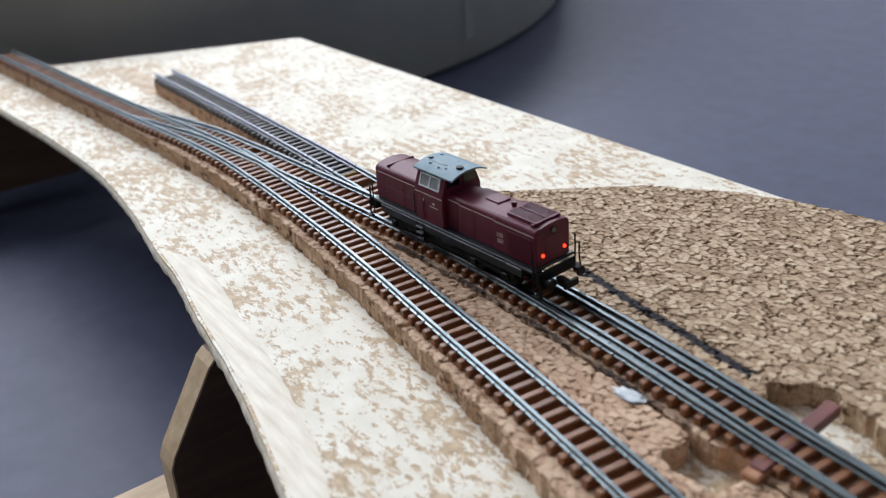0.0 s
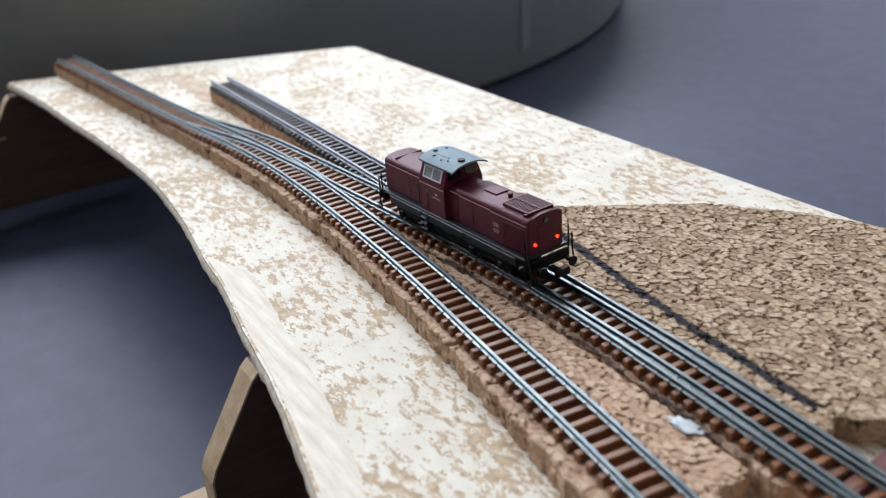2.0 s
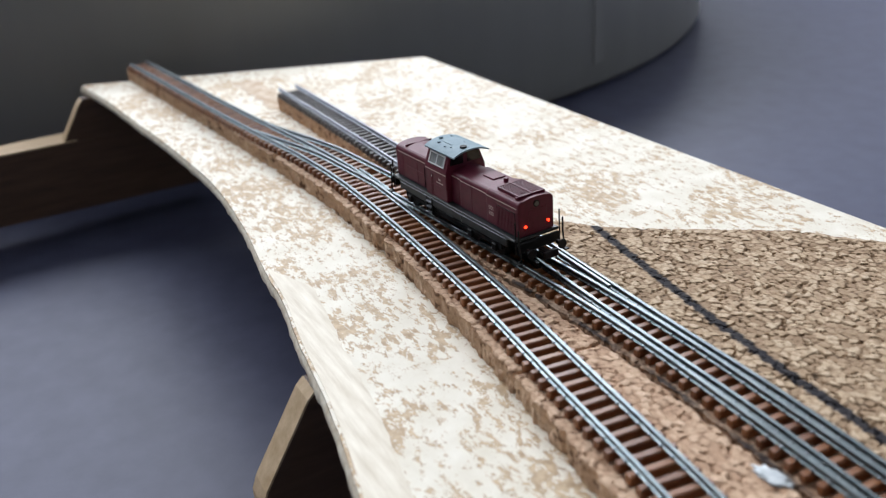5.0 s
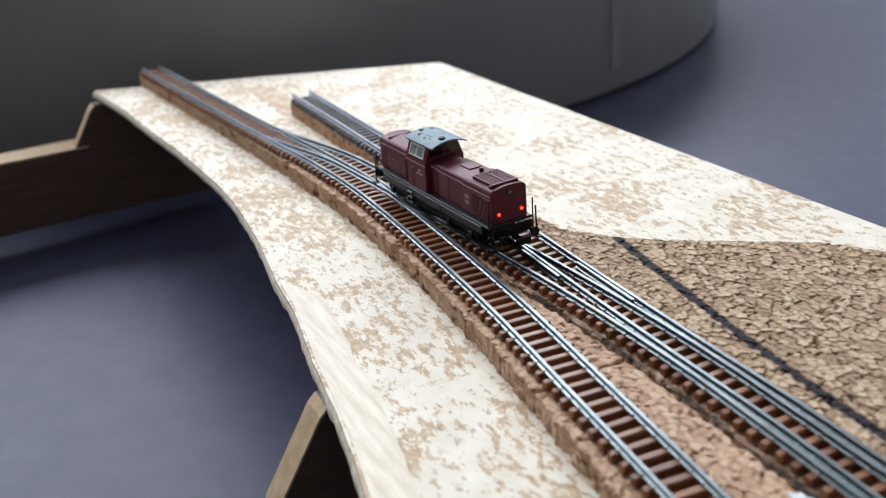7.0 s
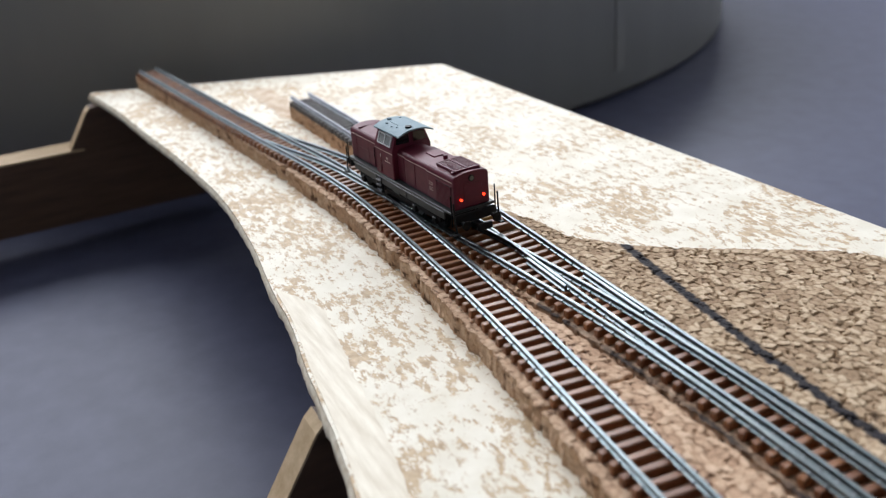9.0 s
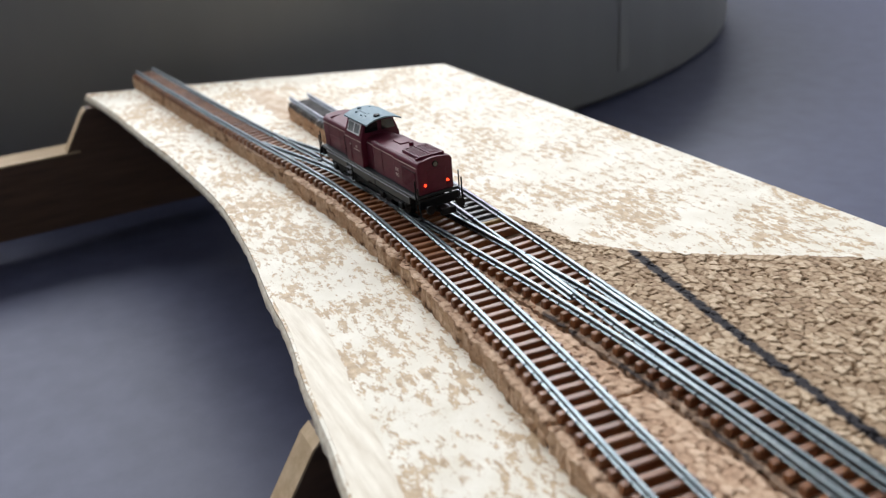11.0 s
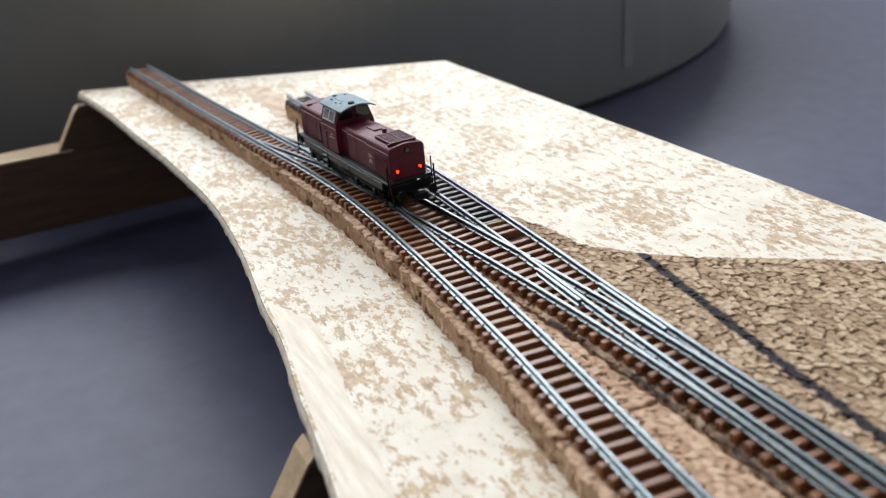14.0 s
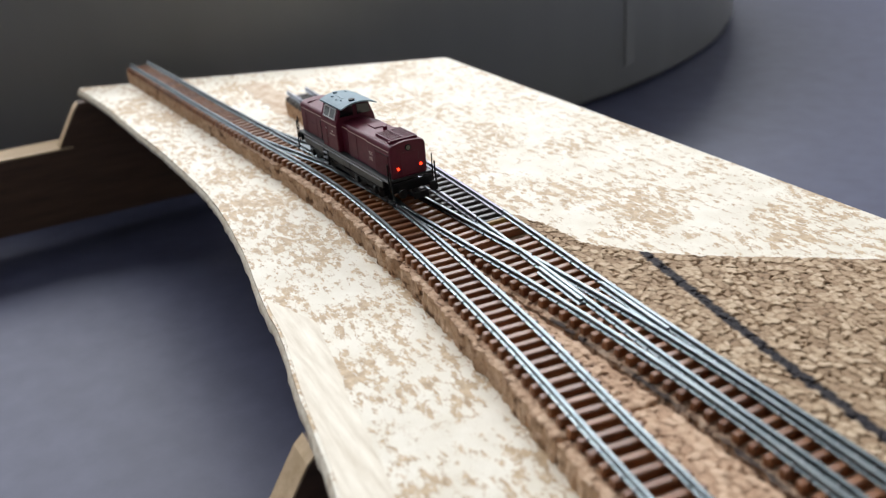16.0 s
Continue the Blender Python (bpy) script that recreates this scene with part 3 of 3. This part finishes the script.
def tracks():
    slope = lambda f, x: float(f(x + 1) - f(x - 1)) / 2
    main = tagged(new("railway_track"), "curved model track with silver rails on brown sleepers", "track", "model tracks")
    cross = tagged(new("railway_track"), "crossover model track joining two lines on brown sleepers", "track", "model tracks")
    siding = tagged(new("railway_track"), "model siding turnout with silver rails on brown sleepers", "track", "model tracks")
    old = tagged(new("railway_track"), "old siding with dull rails on dark grey sleepers", "track", "model tracks")
    rnd = random.Random(9)
    # rails
    part("rail", rail_bm(yA, -HALF, -394, 190), RAIL_STEEL, main)
    part("rail", rail_bm(yA, HALF, -394, -223), RAIL_STEEL, main)
    part("rail", rail_bm(yA, HALF, -217, 190), RAIL_STEEL, main)
    part("rail", rail_bm(yB, HALF, -222.4, -56), RAIL_STEEL, cross)
    part("rail", rail_bm(yB, HALF, -55.2, 141, -0.04), RAIL_STEEL, cross)
    part("rail", rail_bm(yB, -HALF, -214, 190, -0.05), RAIL_STEEL, cross)
    part("rail", rail_bm(yC, HALF, -88, 190, -0.02), RAIL_STEEL, siding)
    part("rail", rail_bm(yC, -HALF, -88, 141, -0.06), RAIL_STEEL, siding)
    part("check_rail", rail_bm(yC, HALF - 1.5, -32.5, -5, 0.0), RAIL_STEEL, siding, "short bright check rail")
    part("wing_rail", rail_bm(yC, -HALF - 1.5, -48.5, -27.5, 0.03), RAIL_STEEL, siding, "bright wing rail beside the crossing nose")
    part("wing_rail", rail_bm(yA, HALF + 1.5, -136, -107, 0.06), RAIL_STEEL, main, "bright wing rail beside the crossing nose")
    part("rail", rail_bm(yC, HALF, -274, -88.6), RAIL_OLD, old)
    part("rail", rail_bm(yC, -HALF, -274, -88.6), RAIL_OLD, old)
    # sleepers
    L = 14.6
    sa, sb, sc, so = [], [], [], []
    x = -396.0
    while x < 188:
        x += PITCH
        s = slope(yA, x)
        if -222 < x < -136:
            a, c = float(yA(x)) - L / 2, float(yB(x)) + L / 2
            sleeper(main, x, (a + c) / 2, s, c - a)
        else:
            sleeper(main, x, float(yA(x)) + rnd.uniform(-0.15, 0.15), s + rnd.uniform(-0.012, 0.012), L)
        if x > -330:
            sa.append((x, float(yA(x)) - HALF, s, -1))
            sa.append((x, float(yA(x)) + HALF, s, -1))
        if x > -40:
            sa.append((x, float(yA(x)) + HALF, s, 1))
    x = -134.0
    while x < -78.3:
        x += PITCH
        s = slope(yB, x)
        sleeper(cross, x, float(yB(x)) + rnd.uniform(-0.15, 0.15), s + rnd.uniform(-0.012, 0.012), L - 0.8)
        for side in (-1, 1):
            sb.append((x, float(yB(x)) - HALF, s, side))
            sb.append((x, float(yB(x)) + HALF, s, side))
    x = -74.0
    while x < 188:
        x += PITCH
        s = (slope(yB, x) + slope(yC, x)) / 2
        a, c = float(yB(x)) - L / 2, float(yC(x)) + L / 2
        sleeper(siding, x, (a + c) / 2 + rnd.uniform(-0.15, 0.15), s + rnd.uniform(-0.01, 0.01), c - a)
        sc.append((x, float(yB(x)) - HALF, s, -1))
        sc.append((x, float(yC(x)) + HALF, s, 1))
        sc.append((x, float(yC(x)) + HALF, s, -1))
        if x < 98:
            sc.append((x, float(yC(x)) - HALF, s, -1))
            sc.append((x, float(yB(x)) + HALF, s, -1))
    x = -273.0
    while x < -91:
        x += PITCH
        s = slope(yC, x)
        sleeper(old, x, float(yC(x)) + rnd.uniform(-0.15, 0.15), s + rnd.uniform(-0.012, 0.012), L, True)
        so.append((x, float(yC(x)) - HALF, s, -1))
        so.append((x, float(yC(x)) + HALF, s, 1))
    sleeper(siding, -86.5, float(yC(-86.5)), slope(yC, -86.5), L, material=YELLOW)
    for x in (-82.3, -78.1):
        sleeper(siding, x, float(yC(x)), slope(yC, x), L)
    chairs(main, sa, CHAIR)
    chairs(cross, sb, CHAIR)
    chairs(siding, sc, CHAIR)
    chairs(old, so, RAIL_OLD)


tracks()


def small_things():
    m = Matrix.Translation((107 * MM, 2 * MM, 7.7 * MM)) @ Euler((0, 0, radians(4))).to_matrix().to_4x4()
    t = thing("throw_bar", box(-1.8, 1.8, -15, 15.5, -1.6, 1.2, 0.3), STICK, "red-brown wooden stick passing under the point rails", "stick", at=m)
    part("end_block", box(-2.0, 2.0, -17.5, -9.5, -2.4, 0.6, 0.4), STICK_PALE, t, "orange-brown wooden end block")
    b = bmesh.new()
    bmesh.ops.create_icosphere(b, subdivisions=3, radius=1)
    for v in b.verts:
        k = 1 + 0.6 * noise.noise(v.co * 2.9)
        v.co = Vector((v.co.x * 4.2 * k, v.co.y * (2.0 + 0.7 * noise.noise(v.co * 4.1)) * k, v.co.z * 0.2 * k))
    thing("filler_blob", b, PUTTY, "small smear of pale filler on the cork", "filler", smooth=True, at=Matrix.Translation((73 * MM, -11.9 * MM, (CORK_Z + 0.12) * MM)) @ Euler((0, 0, 0.25)).to_matrix().to_4x4())


def residue():
    rnd = random.Random(12)
    b = bmesh.new()
    top = [(-340 + 66 * i / 16, 12 + rnd.uniform(-1.5, 1.5)) for i in range(17)]
    low = [(-340 + 66 * i / 16, -1.2 + rnd.uniform(-1.5, 1.5)) for i in range(17)]
    slab(low + top[::-1], -0.2, 0.18, b)
    thing("cork_residue", b, RESIDUE, "thin brown glue and cork residue on the white board", "residue")


small_things()
residue()


# ---- the locomotive (its x points to the lit end, z from the rail) ----
def locomotive():
    lo = tagged(new("locomotive"), "maroon model diesel locomotive with grey-blue cab roof and red lamps", "locomotive")
    W, HB, HT = 6.3, 9.2, 20.2
    # underframe
    part("running_board", box(-35.0, 36.4, -8.0, 8.0, HB - 0.9, HB, 0.2), SILL, lo, "dark grey running board")
    for s in (-1, 1):
        part("side_sill", box(-30.5, 32, s * 7.65 - 0.3, s * 7.65 + 0.3, HB - 3.6, HB - 0.95, 0.12), SILL, lo)
        part("tool_box", box(-1.5, 3.2, s * 7.4 - 0.6, s * 7.4 + 0.75, HB - 4.2, HB - 1.3, 0.2), SILL, lo)
        part("fuel_tank", box(-13, 13, s * 4.4 - 2.4, s * 4.4 + 2.4, 2.2, HB - 3.7, 0.5, 2), CHASSIS, lo)
        st = part("steps", box(-12.9, -12.5, s * 7.9 - 0.3, s * 7.9 + 0.5, 2.2, HB - 1, 0.05), CHASSIS, lo)
        part("rail_post", box(-9.7, -9.3, s * 7.9 - 0.3, s * 7.9 + 0.5, 2.2, HB - 1, 0.05), CHASSIS, st)
        for k in range(3):
            part("tread", box(-12.5, -9.7, s * 8.0 - 0.7, s * 8.0 + 0.7, 2.8 + 1.9 * k, 3.15 + 1.9 * k, 0.05), RAIL_OLD if s < 0 else SILL, st, "grey step tread")
    for s in (-1, 1):
        part("headstock", box(s * 33.8 - 0.5 + (3.2 if s > 0 else -1.2), s * 33.8 + 0.5 + (3.2 if s > 0 else -1.2), -7.4, 7.4, HB - 4.2, HB - 1.0, 0.25), CHASSIS, lo)
    # bogies
    for s in (-1, 1):
        bg = part("bogie", box(s * 18.5 - 9.5, s * 18.5 + 9.5, -6.6, 6.6, 2.6, 6.4, 0.6), CHASSIS, lo)
        for k in (-1, 1):
            for y in (-1, 1):
                b = rod((s * 18.5 + k * 6.5, y * 3.9, 2.95), (s * 18.5 + k * 6.5, y * 5.6, 2.95), 2.95, 24)
                rod((s * 18.5 + k * 6.5, y * 3.6, 2.95), (s * 18.5 + k * 6.5, y * 3.9, 2.95), 3.3, 24, b)
                part("wheel", b, CHASSIS, bg)
                part("axle_box", box(s * 18.5 + k * 6.5 - 1.2, s * 18.5 + k * 6.5 + 1.2, y * 7.2 - 0.7, y * 7.2 + 0.7, 1.9, 4.4, 0.3), CHASSIS, bg)
        for y in (-1, 1):
            part("side_frame", box(s * 18.5 - 9.8, s * 18.5 + 9.8, y * 6.8 - 0.4, y * 6.8 + 0.4, 3.0, 5.4, 0.3), CHASSIS, bg)

    def hood_profile(w, hb, ht, r=1.6, crown=0.55):
        p = [(-w, hb)]
        for i in range(5):
            a = math.pi - math.pi / 2 * i / 4
            p.append((-w + r + r * math.cos(a), ht - r + r * math.sin(a)))
        for i in range(1, 8):
            y = -w + r + (2 * w - 2 * r) * i / 8
            p.append((y, ht + crown * (1 - ((y) / (w - r)) ** 2)))
        for i in range(5):
            a = math.pi / 2 - math.pi / 2 * i / 4
            p.append((w - r + r * math.cos(a), ht - r + r * math.sin(a)))
        p.append((w, hb))
        return p

    long_hood = part("long_hood", prism(hood_profile(W - 0.25, HB, HT - 0.2), 5.2, 20.1, 0.35, 2), MAROON, lo, "maroon long engine hood")
    waist = part("hood_neck", prism(hood_profile(W - 0.7, HB, HT - 0.55), -0.8, 5.6, 0.1), MAROON, lo, "maroon narrow hood neck before the cab")
    rad = part("radiator_hood", prism(hood_profile(W + 0.15, HB, HT + 0.15), 19.9, 36.2, 0.7, 3), MAROON, lo, "maroon radiator end with a slatted roof grille")
    short = part("short_hood", prism(hood_profile(W, HB, HT), -34.6, -12.9, 0.6, 2), MAROON, lo, "maroon short hood")
    # panel lines, doors, lining
    for s in (-1, 1):
        y = s * (W - 0.25)
        for x in (11.6,):
            part("panel_strip", box(x - 0.16, x + 0.16, y - 0.12, y + 0.12, HB + 0.3, HT - 1.6, 0.04), MAROON, long_hood)
        part("lining", box(5.6, 19.7, y - 0.1, y + 0.1, HT - 2.1, HT - 1.8), LINE, long_hood, "thin pale lining stripe")
        y = s * (W + 0.15)
        part("lining", box(20.3, 35.4, y - 0.1, y + 0.1, HT - 2.1, HT - 1.8), LINE, rad, "thin pale lining stripe")
        y = s * W
        part("lining", box(-33.2, -13.3, y - 0.1, y + 0.1, HT - 2.1, HT - 1.8), LINE, short, "thin pale lining stripe")
        y = s * (W + 0.15)
        # black sheet stands in for the shade between the louvres
        part("louvre_gap_shade", box(25.8, 34.7, min(y, y + s * 0.05), max(y, y + s * 0.05), HB + 0.7, HT - 3.4), CHASSIS, rad)
        for x in (25.5, 35.0):
            part("panel_strip", box(x - 0.14, x + 0.14, y - 0.12, y + 0.12, HB + 0.4, HT - 3.0, 0.04), MAROON, rad)
        for z0 in (HB + 0.5, HT - 3.2):
            part("panel_strip", box(25.5, 35.0, y - 0.12, y + 0.12, z0 - 0.14, z0 + 0.14, 0.04), MAROON, rad)
        for k in range(12):
            x = 26.2 + 0.73 * k
            part("louvre", box(x - 0.22, x + 0.22, min(y, y + s * 0.25), max(y, y + s * 0.25), HB + 0.8, HT - 3.6), MAROON, rad)
        for z0 in (HT - 5.0, HT - 6.8):
            for k in range(3):
                part("vent_slat", box(21.3, 23.7, y - 0.05, y + 0.14, z0 - 0.45 * k - 0.12, z0 - 0.45 * k + 0.08), LINE, rad)
        y = s * W
        for x in (-30.0, -20.5, -15.6):
            part("panel_strip", box(x - 0.13, x + 0.13, y - 0.1, y + 0.1, HB + 0.4, HT - 2.9, 0.03), MAROON, short)
        part("panel_strip", box(-30.0, -13.4, y - 0.1, y + 0.1, HT - 6.2, HT - 5.9, 0.03), MAROON, short)
    for s in (-1, 1):
        y = s * (W - 0.7)
        part("lining", box(0.1, 5.1, y - 0.1, y + 0.1, HT - 2.1, HT - 1.8), LINE, waist, "thin pale lining stripe")
        part("panel_strip", box(3.6, 3.9, y - 0.12, y + 0.12, HB + 0.4, HT - 2.3, 0.04), MAROON, waist)
        # valance fittings, pipes and brake gear under the running board
        part("valance_plate", box(4.6, 8.4, min(s * 7.95, s * 8.2), max(s * 7.95, s * 8.2), HB - 3.3, HB - 1.2, 0.08), SILL, lo)
        part("valance_rim", box(-30.5, 32, s * 8.0 - 0.12, s * 8.0 + 0.12, HB - 1.25, HB - 0.95, 0.05), RAIL_OLD, lo, "worn grey lower rim of the running board")
        part("air_pipe", wire([(-27, s * 7.2, 4.7), (-9, s * 7.2, 4.3), (9, s * 7.2, 4.4), (27, s * 7.2, 4.7)], 0.25), CHASSIS, lo)
        for x in (-25, -12, 12, 25):
            part("brake_hanger", box(x - 0.35, x + 0.35, s * 7.0 - 0.3, s * 7.0 + 0.3, 1.6, 5.0, 0.1), CHASSIS, lo)
        part("cab_handrail", wire([(-13.3, s * 7.75, HB + 1.5), (-13.3, s * 7.75, HB + 8.5)], 0.14), CHASSIS, lo)
    # hood tops
    part("hatch", box(11.5, 17.0, -1.4, 3.2, HT + 0.1, HT + 0.68, 0.1), MAROON, long_hood)
    ex = rod((21.4, 0.2, HT), (21.4, 0.2, HT + 2.0), 0.75, 14)
    part("exhaust_stub", ex, MAROON, long_hood, "short dark exhaust stub", smooth=False)
    # black block on the solid hood stands in for shade between the slats
    part("grille_gap_shade", box(23.9, 34.2, -4.3, 4.3, HT + 0.1, HT + 0.78, 0.0), CHASSIS, rad, "black sheet for the shade between grille slats")
    for y in (-4.4, 0, 4.4):
        part("grille_bar", box(23.7, 34.4, y - 0.22, y + 0.22, HT + 0.15, HT + 1.3 - abs(y) * 0.03, 0.05), MAROON, rad)
    for x in (23.8, 34.3):
        part("grille_bar", box(x - 0.25, x + 0.25, -4.5, 4.5, HT + 0.15, HT + 1.2, 0.05), MAROON, rad)
    for k in range(14):
        x = 24.5 + 0.71 * k
        part("grille_slat", box(x - 0.15, x + 0.15, -4.3, 4.3, HT + 0.3, HT + 1.1), MAROON, rad)
    part("grille_knob", box(33.2, 34.3, -5.4, -4.5, HT + 0.1, HT + 0.9, 0.1), MAROON, rad)
    part("roof_seam", box(-29.6, -29.2, -5.2, 5.2, HT + 0.05, HT + 0.6, 0.05), MAROON, short)
    # cab
    cab_prof = [(-7.5, HB), (-7.5, 19.2), (-7.3, 19.7), (-5.5, 24.9), (5.5, 24.9), (7.3, 19.7), (7.5, 19.2), (7.5, HB)]
    cab = part("cab", prism(cab_prof, -13.1, -0.4, 0.2), MAROON, lo, "maroon driver's cab")
    n = 16
    prof = []
    for i in range(n + 1):
        y = -6.7 + 13.4 * i / n
        prof.append((y, 25.2 + 1.6 * (1 - (abs(y) / 6.7) ** 2.2)))
    for i in range(n + 1):
        y = 6.7 - 13.4 * i / n
        prof.append((y, 24.75 + 1.55 * (1 - (abs(y) / 6.7) ** 2.2)))
    roof = part("cab_roof", prism(prof, -13.8, 3.6, 0.0), ROOF, lo, "blue-grey curved overhanging cab roof")
    part("roof_hatch", prism([(-2.6, 26.2), (-2.6, 26.75), (2.6, 26.75), (2.6, 26.2)], -9.6, -3.6, 0.08), ROOF, roof)
    for x, y, r, h in ((-12.0, -1.4, 0.75, 0.5), (-9.6, -3.6, 0.5, 0.35), (0.9, -1.2, 1.1, 0.5), (-5.2, -4.2, 0.35, 0.3), (-11.4, 2.4, 0.5, 0.3), (-2.6, -3.6, 0.3, 0.3)):
        z = 25.2 + 1.6 * (1 - (abs(y) / 6.7) ** 2.2)
        part("roof_fitting", rod((x, y, z - 0.2), (x, y, z + h), r, 14), ROOF if r < 1 else CHASSIS, roof, "small dark roof fitting")
    ang = math.atan2(1.8, 5.2)
    for s in (-1, 1):
        m = Matrix.Translation((-6.7 * MM, s * 6.55 * MM, 22.1 * MM)) @ Euler((s * ang, 0, 0)).to_matrix().to_4x4()
        wf = bmesh.new()
        for x0, x1, z0, z1 in ((-4.6, 4.6, 1.55, 2.0), (-4.6, 4.6, -2.0, -1.55), (-4.6, -4.1, -1.55, 1.55), (4.1, 4.6, -1.55, 1.55), (-0.25, 0.25, -1.55, 1.55)):
            box(x0, x1, -0.2, 0.2, z0, z1, bm=wf)
        w = part("side_window", wf, SILVER, cab, "silver-framed sliding cab window", at=m)
        for x0, x1 in ((-4.1, -0.25), (0.25, 4.1)):
            part("pane", box(x0, x1, -0.06, 0.06, -1.55, 1.55), PANE, w)
        # cab side doors and lining
        y = s * 7.5
        part("lining", box(-12.9, -0.6, y - 0.1, y + 0.1, HT - 2.1, HT - 1.8), LINE, cab, "thin pale lining stripe")
        for x in (-9.6, -8.8, -0.8):
            part("door_edge", box(x - 0.16, x + 0.16, y - 0.13, y + 0.13, HB + 0.2, HT - 3.0, 0.04), MAROON, cab)
        part("door_edge", box(-8.8, -0.8, y - 0.12, y + 0.12, HB + 4.2, HB + 4.5, 0.04), MAROON, cab)
        part("number_bar", box(-6.5, -2.5, y - 0.05, y + 0.07, HT - 5.6, HT - 5.25), LINE, cab, "small pale lettering bar")
        part("number_bar", box(-5.1, -3.9, y - 0.05, y + 0.07, HT - 4.6, HT - 3.9), LINE, cab, "small pale lettering bar")
        part("handle", box(-9.3, -9.1, y - 0.1, y + 0.35, HB + 6.5, HB + 7.3, 0.05), SILVER, cab, "tiny silver handle")
    for x, d in ((-0.35, 1), (-13.15, -1)):
        for s in (-1, 1):
            part("end_window", prism([(s * 0.8, 21.3), (s * 5.9, 21.3), (s * 5.1, 24.4), (s * 0.8, 24.7)], min(x, x + 0.12 * d), max(x, x + 0.12 * d)), DARK_GLASS, cab, "dark end window")
    # front face
    fr = 36.22
    part("end_door", box(fr - 0.1, fr + 0.12, -2.9, 3.6, HB + 0.9, HT - 3.0, 0.06), MAROON, rad)
    for y in (-4.1, 4.1):
        part("lamp", rod((fr - 0.2, y, 12.4), (fr + 0.4, y, 12.4), 0.42, 16), RED_LAMP, rad, "glowing red tail lamp")
        part("lamp_ring", rod((fr - 0.2, y, 11.0), (fr + 0.2, y, 11.0), 0.6, 16), MAROON, rad)
    part("lamp", rod((fr - 0.2, 0, 18.7), (fr + 0.35, 0, 18.7), 0.75, 16), LENS, rad, "unlit upper headlamp")
    part("lamp_ring", rod((fr - 0.2, 0, 18.7), (fr + 0.2, 0, 18.7), 1.05, 16), CHASSIS, rad)
    for s in (-1, 1):
        part("lamp", rod((-34.4, s * 4.1, 12.4), (-35.0, s * 4.1, 12.4), 0.6, 16), LENS, short, "unlit lamp")
    # ends: buffers, couplings, handrails
    for e in (-1, 1):
        back = -1.2 if e < 0 else 3.2
        for s in (-1, 1):
            bf = part("buffer", rod(((e * 35.5 + back), s * 5.5, 5.9), ((e * 37.6 + back), s * 5.5, 5.9), 0.7, 12), CHASSIS, lo)
            part("buffer_plate", rod(((e * 37.6 + back), s * 5.5, 5.9), ((e * 38.0 + back), s * 5.5, 5.9), 1.5, 18), CHASSIS, bf)
            x = (e * 33.4 + back)
            part("handrail", wire([(x, s * 8.0, HB - 4.5), (x, s * 8.0, HB + 5.6)], 0.24), CHASSIS, lo, "thin black handrail post")
            part("handrail", wire([((e * 34.9 + back), s * 8.0, HB + 3.6), ((e * 35.0 + back), s * 8.0, HB - 1), ((e * 35.9 + back), s * 7.9, HB - 5.6), ((e * 34.6 + back), s * 7.9, HB - 6.2)], 0.26), CHASSIS, lo, "bent black step rail")
            part("foot_step", box((e * 35.4 + back) - 1.2, (e * 35.4 + back) + 1.2, s * 8.4 - 0.8, s * 8.4 + 0.8, HB - 6.6, HB - 6.2, 0.08), CHASSIS, lo)
        cp = part("coupling", box((e * 37.2 + back) - 2.6, (e * 37.2 + back) + 2.6, -1.0, 1.0, 4.2, 5.4, 0.2), CHASSIS, lo)
        part("coupling_hook", box((e * 39.4 + back) - 0.5, (e * 39.4 + back) + 0.5, -2.6, 2.6, 3.8, 6.0, 0.2), CHASSIS, cp)
    return lo


LOCO = locomotive()


def loco_pose(x):
    a, b = float(yB(x - 17)), float(yB(x + 17))  # the bogies lie on the track
    return Matrix.Translation((x * MM, (a + b) / 2 * MM, RAIL_Z * MM)) @ Euler((0, 0, radians(3.65 - 0.002 * (x + 5)))).to_matrix().to_4x4()


def motions():
    run = [(0, -5.4), (0.5, -11.4), (1, -17.4), (1.5, -23.4), (2, -29.4), (2.5, -35.3), (3, -41.3), (3.5, -47.3), (4, -53.2), (5.2, -67.3), (6.5, -81.8), (7, -87.3), (7.5, -92.8), (8, -98.3), (8.5, -103.6), (9, -109.0), (10.2, -122.0), (11.5, -135.7), (12, -141.0), (12.4, -144.7), (12.8, -146.5), (13.2, -147.1), (14, -147.2), (16, -147.2)]
    walk(LOCO, [(t, loco_pose(x)) for t, x in run])


motions()
